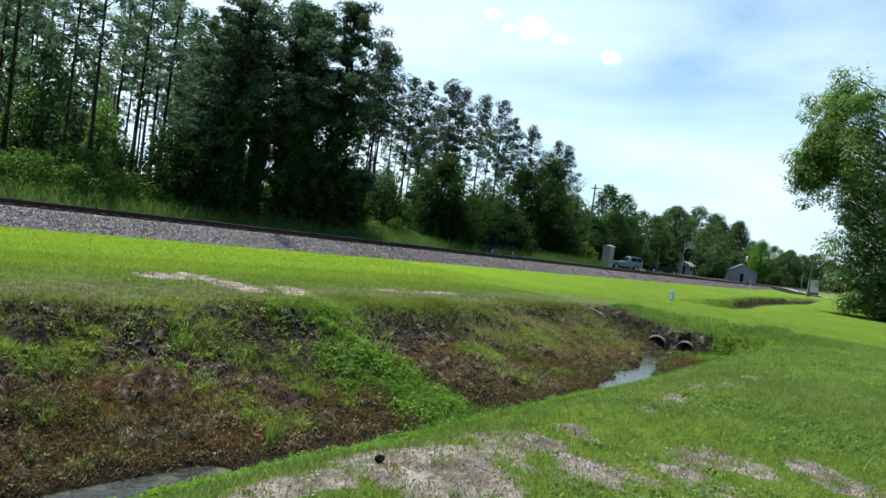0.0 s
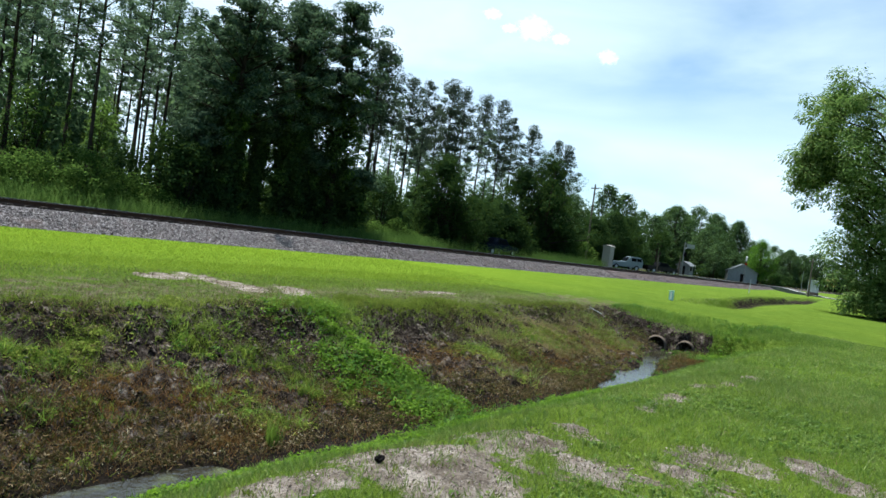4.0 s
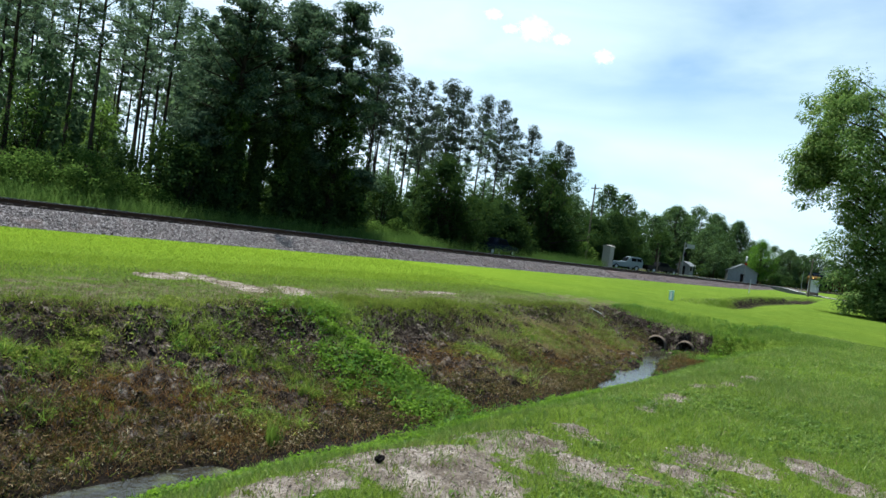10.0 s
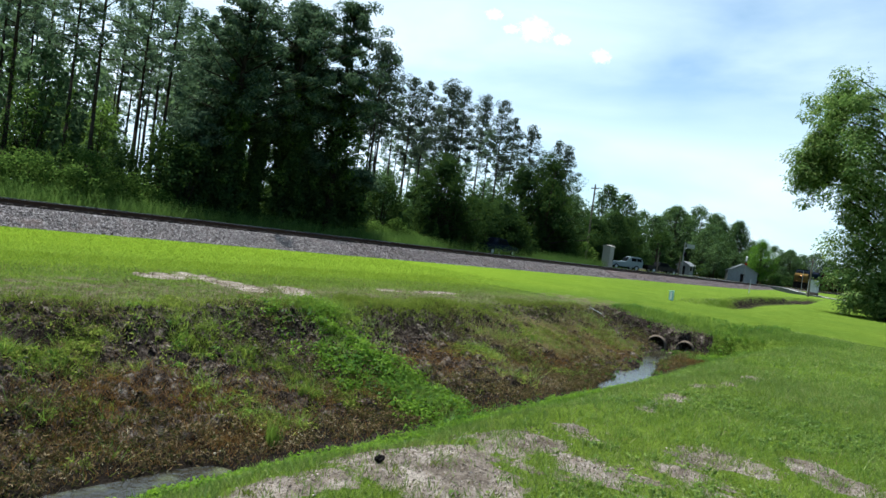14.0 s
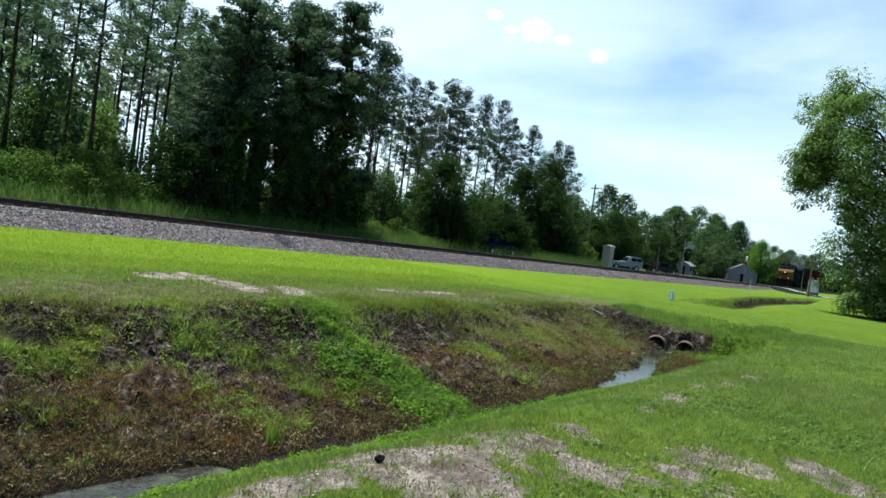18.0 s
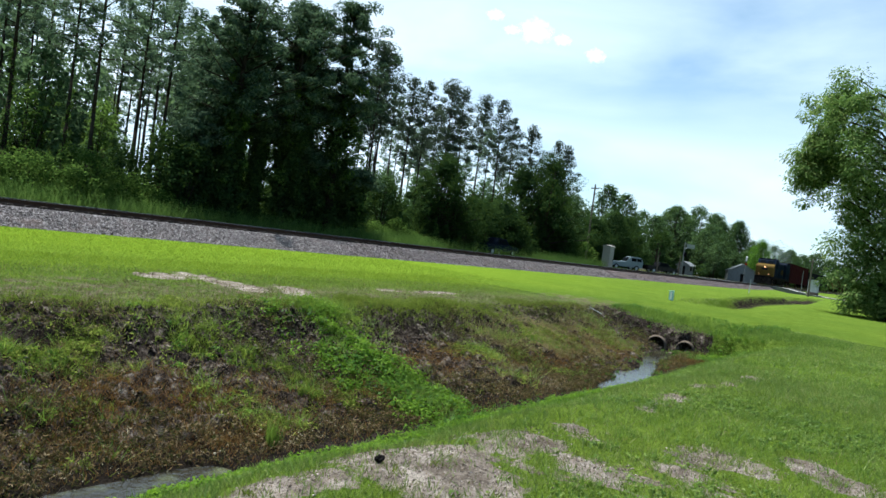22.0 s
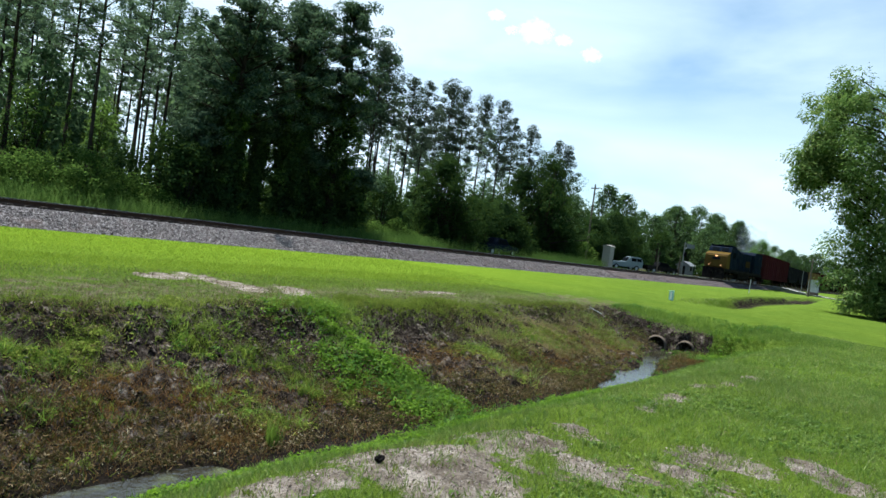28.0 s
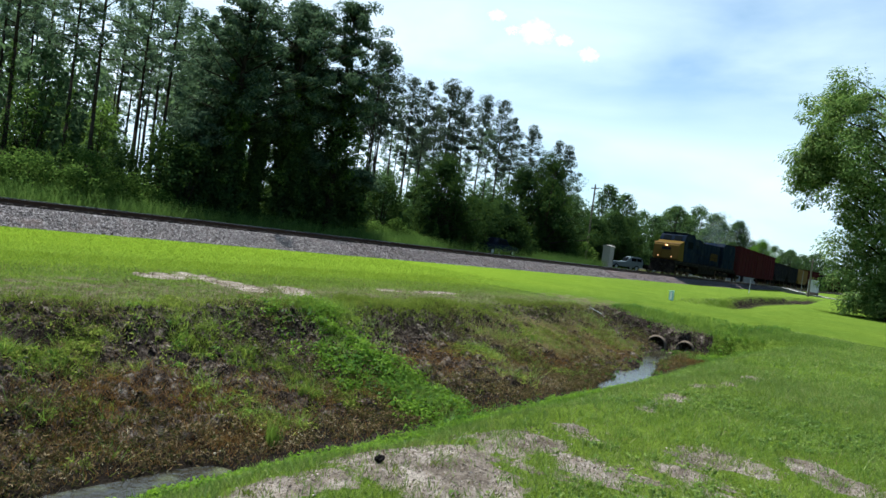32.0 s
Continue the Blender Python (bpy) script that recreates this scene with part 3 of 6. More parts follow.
RAIL = [(-0.07, 0.0), (0.07, 0.0), (0.07, 0.015), (0.012, 0.035), (0.012, 0.13), (0.036, 0.14), (0.036, 0.168), (-0.036, 0.168), (-0.036, 0.14), (-0.012, 0.13), (-0.012, 0.035), (-0.07, 0.015)]
track = thing("railway_track", "straight railway track with rusty steel rails on dark ties", "railway track", TRACK, kind="structure")
for b in (0.0, 1.507):
    rail = part("rail", along_line([(b + y, 0.83 + z) for y, z in RAIL]), RUST, track, "rusty steel rail with a worn bright head")
    part("railhead", along_line([(b - 0.03, 0.996), (b + 0.03, 0.996), (b + 0.026, 1.004), (b - 0.026, 1.004)]), BRIGHT, rail)


# ---- plants ----
def rnd(n, *shape):
    return np.random.uniform(-1, 1, (n, *shape))


def unit(v):
    return v / np.maximum(np.linalg.norm(v, axis=-1, keepdims=True), 1e-6)


def leaves(centres, radii, per, length, width, up=0.25, droop=0.0, face=0.0):
    """Rhombic leaves or tufts round many clumps: centres n x 3, radii n x 3. face: how far they turn outwards and to the sky."""
    c = np.repeat(np.asarray(centres, float), per, 0)
    r = np.repeat(np.asarray(radii, float), per, 0)
    n = len(c)
    way = unit(np.random.normal(0, 1, (n, 3)))
    stray = np.where(np.random.uniform(0, 1, (n, 1)) < 0.12, 1.28, 1.0)
    p = c + way * r * stray * (np.random.uniform(0.25, 1.0, (n, 1)) ** 0.5)
    along = unit(way + 0.9 * rnd(n, 3) + np.array([0, 0, up - droop]))
    side = unit(np.cross(along, rnd(n, 3)))
    if face:
        out = unit(face * (way + np.array([0, 0, 0.7])) + (1 - face) * rnd(n, 3))
        side = unit(np.cross(out, along))
        along = unit(np.cross(side, out) + 0.25 * way)
    size = np.random.uniform(0.6, 1.3, (n, 1))
    lo, la = length * size * 0.5, width * size * 0.5
    fold = np.cross(along, side) * la * 0.5
    return np.stack([p - along * lo, p + side * la + fold, p + along * lo, p - side * la + fold], 1)


def blades(s, a, z, h, w, lean=0.35):
    """Upright grass blades, one triangle each, in the railway's axes."""
    n = len(s)
    turn = np.random.uniform(0, 2 * math.pi, n)
    dx, dy = np.cos(turn) * w / 2, np.sin(turn) * w / 2
    tip = np.random.normal(0, lean, (n, 2)) * h[:, None]
    out = np.empty((n, 3, 3), np.float32)
    out[:, 0] = np.stack([s - dx, -a - dy, z - 0.01], 1)
    out[:, 1] = np.stack([s + dx, -a + dy, z - 0.01], 1)
    out[:, 2] = np.stack([s + tip[:, 0], -a + tip[:, 1], z + h], 1)
    return out


def limb(bm, points, r0, r1, n=7):
    k = len(points) - 1
    for i in range(k):
        ra, rb = r0 + (r1 - r0) * i / k, r0 + (r1 - r0) * (i + 1) / k
        rod(points[i], points[i + 1], ra, rb, n, bm)


def tree_thing(name, label, category, trunk_bm, bark, crown_me, group=""):
    t = thing(name, label, category, group=group)
    part("trunk", trunk_bm, bark, t, smooth=True)
    crown = new("crown", crown_me)
    crown.parent = t
    return t


def pine(h, per=88, tuft=0.28, needles=PINE, blob=1.0, bare=0.52, vines=0.0, count=34):
    """A tall slender pine: bare bole, ragged crown of needle tufts on short limbs."""
    bm = bmesh.new()
    lean = [random.uniform(-0.02, 0.02) * h for _ in range(2)]
    r = 0.10 + h * 0.0035
    spine = [Vector((lean[0] * (i / 6) ** 2, lean[1] * (i / 6) ** 2, h * 0.97 * i / 6)) for i in range(7)]
    limb(bm, spine, r, 0.04)
    centres, radii = [], []
    base = random.uniform(bare - 0.08, bare + 0.08)
    for i in range(count):
        f = base + (1 - base) * (i / (count - 1)) ** 0.85
        g = (f - base) / (1 - base)
        reach = (1.0 - g ** 1.8) * random.choice((0.9, 1.4, 2.0, 2.7, 3.4)) * (0.6 + 0.4 * min(1, g / 0.25)) + 0.2
        az = i * 2.4 + random.uniform(-0.5, 0.5)
        root = Vector((lean[0] * f * f, lean[1] * f * f, h * f * 0.97))
        end = root + Vector((math.cos(az) * reach, math.sin(az) * reach, reach * random.uniform(-0.05, 0.45)))
        rod(root, end, 0.05, 0.015, 5, bm)
        for k in ((0.6, 1.0) if reach > 1.6 else (0.9,)):
            centres.append(root.lerp(end, k) + Vector((random.uniform(-0.3, 0.3), random.uniform(-0.3, 0.3), 0.1)))
            s = random.uniform(0.35, 0.9) * blob
            radii.append((s, s, s * random.uniform(0.5, 0.85)))
    for _ in range(5):                                # dead snags below the crown
        f = random.uniform(0.3, base)
        az = random.uniform(0, 6.28)
        root = Vector((lean[0] * f * f, lean[1] * f * f, h * f * 0.97))
        rod(root, root + Vector((math.cos(az), math.sin(az), random.uniform(-0.2, 0.3))) * random.uniform(0.5, 1.4), 0.025, 0.008, 4, bm)
    v = leaves(centres, radii, per, tuft, tuft * 0.40, 0.3, 0.0, 0.6)
    label = "tall slender pine with a bare bole and ragged dark crown" if not vines else "tall slender pine, green vines climbing its bole"
    t = tree_thing("pine_tree", label, "tree", bm, BARK, quads("pine_crown", v, needles), "pine wood by the railway")
    if vines:                                         # a sleeve of climbing leaves, thicker at the foot
        zs = [vines * h * (i / 40) ** 1.2 for i in range(40)]
        sleeve = [(random.uniform(-0.2, 0.2) + lean[0] * (z / h) ** 2, random.uniform(-0.2, 0.2) + lean[1] * (z / h) ** 2, z) for z in zs]
        fat = [(w, w, w * 1.4) for w in (random.uniform(0.2, 0.34) * (1.5 - z / (vines * h)) for z in zs)]
        new("vines", quads("bole_vines", leaves(sleeve, fat, 46, 0.13, 0.08, 0.1, 0.0, 0.7), BUSH)).parent = t
    return t


def broad(name, label, h, spread, mat, trunk=0.3, low=0.25, clumps=60, per=70, leaf=0.26, group="", blob=0.9, top=1.0, lobes=0.3):
    """A broad-leaved tree: forked trunk and limbs, crown of clumps with gaps."""
    bm = bmesh.new()
    fork = h * max(low, 0.12) + 0.3
    rod((0, 0, -0.1), (0.1, 0.05, fork), trunk, trunk * 0.75, 9, bm)
    centres, radii = [], []
    for i in range(clumps):
        az = i * 2.4 + random.uniform(-0.6, 0.6)
        f = (i + 0.5) / clumps
        z = h * (low + (0.96 - low) * f)
        swell = math.sin(math.pi * min(1.0, 0.16 + 0.84 * f)) ** 0.7
        reach = spread * swell * random.uniform(0.35, 1.0) * (0.8 + lobes * math.sin(3 * az + h) * math.cos(5 * f + h) + 0.15 * math.sin(7 * f + spread))
        c = Vector((math.cos(az) * reach, math.sin(az) * reach, z * (1 if f < 0.85 else top)))
        centres.append(c)
        s = blob * random.uniform(0.95 - lobes, 0.95 + lobes)
        radii.append((s, s, s * 0.75))
        if i % 3 == 0:
            mid = Vector((c.x * 0.35, c.y * 0.35, fork + (c.z - fork) * 0.45))
            limb(bm, [Vector((0.1, 0.05, fork)), mid, c], trunk * 0.4, 0.02, 5)
    v = leaves(centres, radii, per, leaf, leaf * 0.5, 0.1, 0.0, 0.75)
    return tree_thing(name, label, "tree", bm, BARK, quads(name + "_crown", v, mat), group)


def shrub(h, spread, mat, leaf=0.24, clumps=26, per=38):
    bm = bmesh.new()
    centres, radii = [], []
    for i in range(clumps):
        az, f = i * 2.4 + random.uniform(-0.5, 0.5), (i + 0.5) / clumps
        reach = spread * math.sqrt(max(0.05, 1 - f ** 1.7)) * random.uniform(0.3, 1)
        c = Vector((math.cos(az) * reach, math.sin(az) * reach, h * (0.1 + 0.85 * f)))
        centres.append(c)
        s = random.uniform(0.3, 0.6) * (0.5 + spread * 0.35)
        radii.append((s, s, s * 0.8))
        if i % 3 == 0:
            limb(bm, [Vector((0, 0, -0.05)), Vector((c.x * 0.4, c.y * 0.4, c.z * 0.6)), c], 0.04, 0.01, 4)
    t = thing("shrub", "dense green roadside shrub", "shrub", group="undergrowth by the railway")
    part("stem", bm, BARK, t)
    crown = new("foliage", quads("shrub_leaves", leaves(centres, radii, per, leaf, leaf * 0.55, 0.15, 0.0, 0.75), mat))
    crown.parent = t
    return t


def place(master, s, a, scale=1.0, turn=None):
    m = on_line(s, a, float(height(s, a)) - 0.03, random.uniform(0, 360) if turn is None else turn) @ Matrix.Diagonal((scale, scale, scale, 1))
    ob = copy_thing(master, Matrix())
    ob.matrix_world = m
    return ob


def in_lane(s, back):
    """A thin lane through the wood where the sky shows between bare boles."""
    return back > 10 and 65.2 < math.degrees(math.atan2(27 + back, s + 70)) < 68.2


def drop(master):
    for o in (*master.children_recursive, master):
        bpy.data.objects.remove(o)


# pine wood: the tall trees that stand out against the sky, then the stand behind
pines = [pine(h, 66, vines=v) for h, v in ((21, 0.5), (22, 0.0), (23, 0.35), (20, 0.45), (22.5, 0.0))]
heights = (21, 22, 23, 20, 22.5)
SKYLINE = [(-24.7, 22, 20.9), (-18.2, 24, 19.4), (-9.4, 30, 21.9), (-13.4, 22, 20.3), (-10.5, 22, 20.0), (0.7, 28, 22.5),
           (-5.3, 20, 19.9), (3.4, 24, 19.8), (8.1, 24, 19.6), (15.1, 24, 18.9), (11.9, 20, 17.4), (-2.1, 34, 20.8),
           (-28.5, 19, 16.5), (-30.9, 16, 18.5)]
SWAYING = []
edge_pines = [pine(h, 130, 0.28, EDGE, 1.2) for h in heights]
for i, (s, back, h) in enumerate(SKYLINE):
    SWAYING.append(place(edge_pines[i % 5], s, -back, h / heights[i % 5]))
for p in edge_pines:
    drop(p)
NEAR = [(-59.8, 14), (-56.3, 24), (-56.6, 20), (-57.5, 12), (-56.5, 11), (-49.6, 26), (-53.3, 13), (-49.4, 18), (-45.9, 20), (-40.9, 32),
        (-62, 17), (-61, 22), (-65, 13), (-64, 26)]
for i, (s, back) in enumerate(NEAR):
    place(pines[i % 5], s, -back, random.uniform(0.72, 0.88))
for p in pines:
    drop(p)
pines = [pine(h, 62, 0.36, bare=0.64, blob=0.88, count=22) for h in heights]
random.seed(41)
for i in range(46):
    s, back = -80 + 100 * random.uniform(0, 1) ** 1.35, random.uniform(22, 66)
    place(pines[i % 5], s, -back, random.uniform(0.62, 0.98))
for i, (s, back) in enumerate(((-57.2, 28), (-54.6, 36))):
    place(pines[i % 5], s, -back, 0.72 + 0.006 * back)
for i, (s, back) in enumerate(((-52.8, 43), (-56.8, 39), (-49.8, 40), (-53.5, 52))):
    place(pines[i % 5], s, -back, 0.95, turn=50 * i)
for i in range(14):
    place(pines[i % 5], random.uniform(-38, 14), -random.uniform(40, 72), random.uniform(0.7, 0.95))
for i in range(17):                                  # bare boles across the lane
    ang, back = radians(random.uniform(62, 71)), random.uniform(26, 80)
    place(pines[i % 5], -70 + (27 + back) / math.tan(ang), -back, random.uniform(0.85, 1.05))
for i in range(11):                                  # the depth of the wood, row behind row
    ang, back = radians(random.uniform(58, 79)), random.uniform(24, 92)
    place(pines[i % 5], -70 + (27 + back) / math.tan(ang), -back, random.uniform(0.74, 1.0))
for i in range(16):
    ang, back = radians(random.uniform(27, 56)), random.uniform(26, 60)
    place(pines[i % 5], -70 + (27 + back) / math.tan(ang), -back, random.uniform(0.62, 0.84))
for p in pines:
    drop(p)
understorey = [broad("young_tree", "slim young broad-leaved tree among the pines", h, w, HAZEL, 0.12, 0.16, 44, 26, 0.48, "trees among the pines", 0.95) for h, w in ((9, 2.4), (11, 2.6), (6, 2.6))]
for i in range(68):
    s, back = random.uniform(-84, 6), random.uniform(15, 58)
    if in_lane(s, back):
        continue
    place(understorey[i % 3], s, -back, random.uniform(0.8, 1.25) * (1 if s < -40 else 0.75))
for i in range(42):
    s, back = random.uniform(-86, -40), random.uniform(30, 64)
    if not in_lane(s, back):
        place(understorey[i % 2], s, -back, random.uniform(0.8, 1.2) if i < 30 else random.uniform(1.15, 1.55))
for i in range(16):
    ang, back = radians(random.uniform(58, 79)), random.uniform(34, 80)
    if not in_lane(-70 + (27 + back) / math.tan(ang), back):
        place(understorey[i % 3], -70 + (27 + back) / math.tan(ang), -back, random.uniform(0.7, 1.2))
for i in range(30):
    ang, back = radians(random.uniform(25, 56)), random.uniform(24, 48)
    place(understorey[i % 2], -70 + (27 + back) / math.tan(ang), -back, random.uniform(0.75, 1.1))
for p in understorey:
    drop(p)
# the young trees again in brighter leaves, so sunlight is in their colour
sunlit = broad("young_tree", "slim young broad-leaved tree in the sun among the pines", 7.0, 1.3, BUSH, 0.1, 0.2, 34, 36, 0.22, "trees among the pines", 0.5)
for s, back, size in ((-55.0, 14, 0.9), (-53.6, 17, 1.0), (-58.6, 15, 0.95), (-61.5, 12, 0.8), (-50.6, 15, 0.9), (-63.5, 14, 0.8), (-56.8, 19, 1.1), (-52.0, 22, 1.15), (-45.9, 13, 0.6), (-40.6, 13, 1.0), (-37, 14, 0.8), (-34, 16, 0.8)):
    place(sunlit, s, -back, size)
drop(sunlit)


random.seed(42)
# the dark knot of trees overgrown with vines
def draped(h, spread, lean, column=0.42, crown_from=0.5):
    """A tall pine: its bole a column of vines darkened as if in shade, its crown of blue-green tufts with gaps."""
    bm = bmesh.new()
    spine = [Vector((0, 0, -0.1)), Vector((lean * 0.3, 0.1, h * 0.5)), Vector((lean, 0, h * 0.96))]
    limb(bm, spine, 0.3, 0.06, 9)
    low, low_r, high, high_r = [], [], [], []
    n = 95
    for i in range(n):
        f = (i + 0.5) / n * (crown_from + 0.12)
        az = i * 2.4 + random.uniform(-0.6, 0.6)
        wide = spread * column * (1.15 - 0.5 * f) * (1 + 0.3 * math.sin(11 * f + 5 * lean + 2 * az))
        reach = wide * random.uniform(0.2, 1.0)
        low.append((lean * f * f + math.cos(az) * reach, math.sin(az) * reach, 0.3 + f * (h - 0.8)))
        s = random.uniform(0.35, 0.62)
        low_r.append((s, s, s * random.uniform(0.9, 1.5)))
    tiers = 9
    for k in range(tiers):                            # ragged tiers of limbs with air between
        g0 = k / (tiers - 1)
        wide = spread * float(np.interp(g0, [0, 0.15, 0.5, 0.8, 1], [0.8, 1.25, 1.3, 1.0, 0.3]))
        limbs = 6 if k < tiers - 1 else 3
        for q in range(limbs):
            az = (q + random.uniform(-0.4, 0.4)) * 2 * math.pi / limbs + 1.3 * k
            f = crown_from + (1 - crown_from) * min(1.0, max(0.0, g0 + random.uniform(-0.05, 0.05)))
            reach = wide * random.choice((0.35, 0.6, 0.85, 1.0, 1.25))
            root = Vector((lean * f, 0, 0.3 + f * (h - 0.8)))
            end = root + Vector((math.cos(az) * reach, math.sin(az) * reach, random.uniform(0.0, 0.35) * reach))
            rod(root - Vector((0, 0, 0.2 * reach)), end, 0.05, 0.015, 5, bm)
            for e in (0.3, 0.62, 1.0):
                high.append(root.lerp(end, e) + Vector((random.uniform(-0.25, 0.25), random.uniform(-0.25, 0.25), random.uniform(-0.1, 0.25))))
                s = random.uniform(0.34, 0.72)
                high_r.append((s, s, s * random.uniform(0.5, 0.8)))
    t = tree_thing("vine_covered_tree", "tall pine draped in shade-dark vines, blue-green crown above", "tree", bm, BARK,
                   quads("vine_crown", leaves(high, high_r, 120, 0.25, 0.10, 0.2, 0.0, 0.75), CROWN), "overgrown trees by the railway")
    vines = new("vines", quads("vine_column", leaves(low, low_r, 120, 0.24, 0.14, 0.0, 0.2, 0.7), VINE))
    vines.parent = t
    rng = random.Random(int(h * 10 + spread * 100))
    skirt, skirt_r = [], []                           # paler sprays on the outside; sunlight is put into their colour
    for i in range(15):
        f = rng.uniform(0.1, crown_from + 0.25)
        az = rng.uniform(0, 6.28)
        reach = spread * column * (1.25 - 0.4 * f) * rng.uniform(0.85, 1.2)
        skirt.append((lean * f * f + math.cos(az) * reach, math.sin(az) * reach, 0.3 + f * (h - 0.8)))
        s = rng.uniform(0.2, 0.45)
        skirt_r.append((s, s, s * 1.7))
    sprays = new("vine_sprays", quads("vine_sprays", leaves(skirt, skirt_r, 70, 0.19, 0.12, 0.0, 0.2, 0.7), BUSH))
    sprays.parent = t
    return t


for s, back, h, spread, column, start in ((-50.0, 7.2, 13.9, 2.8, 0.28, 0.47), (-47.5, 8.4, 7.0, 0.7, 0.3, 0.9), (-45.8, 7.5, 15.0, 2.4, 0.44, 0.46), (-43.6, 9.6, 16.2, 2.2, 0.34, 0.5),
                                          (-41.7, 7.7, 17.0, 2.3, 0.68, 0.48), (-43.4, 8.6, 6.0, 1.2, 0.6, 0.8), (-39.9, 7.4, 5.2, 1.2, 0.8, 0.8), (-47.8, 10.5, 13.4, 2.2, 0.15, 0.5), (-51.4, 8.6, 7.0, 1.2, 0.7, 0.6), (-42.0, 12.0, 13.0, 2.2, 0.5, 0.5)):
    t = draped(h, spread, random.uniform(-0.3, 0.5), column, start)
    t.matrix_world = on_line(s, -back, float(height(s, -back)))

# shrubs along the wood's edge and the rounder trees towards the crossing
# leaf colour carries the light: bright for sunlit shrubs, dark for shaded ones
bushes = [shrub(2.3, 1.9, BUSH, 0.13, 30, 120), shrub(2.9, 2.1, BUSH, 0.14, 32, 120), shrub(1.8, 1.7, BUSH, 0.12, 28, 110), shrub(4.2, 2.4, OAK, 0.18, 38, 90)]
for s, back, k, size in ((-53.5, 8, 3, 1.2), (-57.8, 8, 1, 1.1), (-60.3, 7, 0, 1.1), (-32.6, 10, 3, 0.8), (-20.1, 10, 3, 1.25), (-37.6, 7.0, 2, 0.9), (-52.7, 7, 3, 1.1), (-43.6, 9.0, 3, 1.1), (-40.4, 10.0, 3, 1.2), (-24, 9, 3, 1.0), (-27, 11, 3, 1.0), (-55.5, 9, 3, 0.9), (-35.0, 7.4, 0, 0.9), (-33.4, 6.8, 2, 0.7), (-67, 7, 0, 1.2), (-64, 7.5, 2, 1.4), (-62, 6.8, 0, 1.0), (-58.5, 6.6, 2, 1.2), (-56, 7, 0, 1.0), (-70, 8, 1, 1.1), (-54.5, 6.5, 2, 1.0), (-15.5, 9, 3, 1.1), (-3, 10, 3, 1.0), (1.5, 10, 1, 1.0)):
    place(bushes[k], s, -back, size)
for i in range(104):
    s, back = random.uniform(-78, -2), random.uniform(8.5, 40)
    if not in_lane(s, back):
        place(bushes[i % 4 if s < -44 else (3, 1, 3, 3, 0)[i % 5]], s, -back, random.uniform(0.6, 1.1) if s < -44 else random.uniform(0.7, 1.35))
for i in range(9):
    back = 9.0 + 0.8 * i
    place(bushes[i % 3], -70 + (27 + back) / math.tan(radians(61 + 9.5 * (i * 0.618 % 1))), -back, random.uniform(0.65, 0.9))
for b in bushes:
    drop(b)

round_tree = "round dark green broad-leaved tree with foliage to the ground"
for s, back, h, spread in ((-27.4, 9.5, 8.3, 3.6), (-6.0, 11.5, 12.4, 6.4), (-15.5, 11, 5.5, 2.6), (-9.4, 13, 10.4, 4.2), (-1.6, 13.5, 10.0, 4.2), (18.5, 14, 8.3, 3.6), (10, 13, 6.5, 3.0), (28, 16, 8.5, 3.8)):
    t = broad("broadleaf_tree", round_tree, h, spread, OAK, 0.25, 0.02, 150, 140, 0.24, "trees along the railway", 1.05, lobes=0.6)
    t.matrix_world = on_line(s, -back, float(height(s, -back)))
fillers = [broad("broadleaf_tree", round_tree, h, w, SAGE, 0.2, 0.03, 56, 60, 0.46, "trees along the railway", 1.0) for h, w in ((8, 3.8), (10, 4.4))]
for i in range(42):
    s = 12 + 200 * (i / 42) ** 1.3 + random.uniform(-3, 3)
    place(fillers[i % 2], s, -random.uniform(27, 46) - 0.05 * s, random.uniform(0.7, 1.15))
for i in range(22):
    back = random.uniform(-8, 70)
    place(fillers[i % 2], random.uniform(210, 420), -(back if back < -4 or back > 20 else back + 24), random.uniform(0.8, 1.5))
for m in fillers:
    drop(m)
masters = [broad("shade_tree", "tall spreading shade tree with an airy crown", 20, 9.0, SAGE, 0.35, 0.18, 100, 46, 0.66, "trees beyond the crossing", 1.7),
           broad("shade_tree", "tall spreading shade tree with an airy crown", 20, 6.6, SAGE, 0.3, 0.28, 80, 46, 0.66, "trees beyond the crossing", 1.5),
           broad("shade_tree", "bright green rounded shade tree", 12, 4.6, LIME, 0.3, 0.14, 80, 120, 0.32, "trees beyond the crossing", 1.6)]
for s, back, h, k in ((68.8, 40, 19.5, 1), (89.7, 45, 20.0, 1), (60, 48, 15, 0), (120.1, 42, 20.2, 0), (105, 46, 17, 0), (135, 44, 18, 0), (154.1, 40, 20.8, 1), (148, 32, 19.3, 1), (108.0, 14, 11.7, 2),
                      (226, 30, 15.9, 0), (245, 36, 15, 0), (205, 40, 17, 0), (280, 40, 17, 0), (337, 40, 20, 0), (330, 30, 18, 0), (380, 50, 20, 0), (100.3, 24, 8.9, 0), (108.2, 32, 11.0, 0), (88, 34, 10, 0),
                      (420, 32, 19, 0), (440, 60, 19, 0), (400, -30, 16, 0), (380, -60, 16, 0), (45, 36, 14, 0), (75, 30, 8, 0), (130, 26, 9, 0), (118, 30, 10, 0), (100, 25, 14, 0), (93, 24, 12, 0), (107, 25, 14, 0), (76, 15, 8.5, 0), (70, 14, 7.5, 0),
                      (89.1, 36, 14.6, 0), (110.3, 38, 19.5, 0), (135.4, 40, 22.6, 0), (145.8, 38, 21.8, 1), (144.6, 30, 19.8, 1), (225, 36, 17, 0), (247, 34, 17, 0), (258, 31, 16, 0), (327, 36, 21, 0), (190, 36, 14, 0), (160, 40, 20, 0), (122, 44, 20, 0)):
    place(masters[k], s, -back, h / (20, 20, 12)[k])
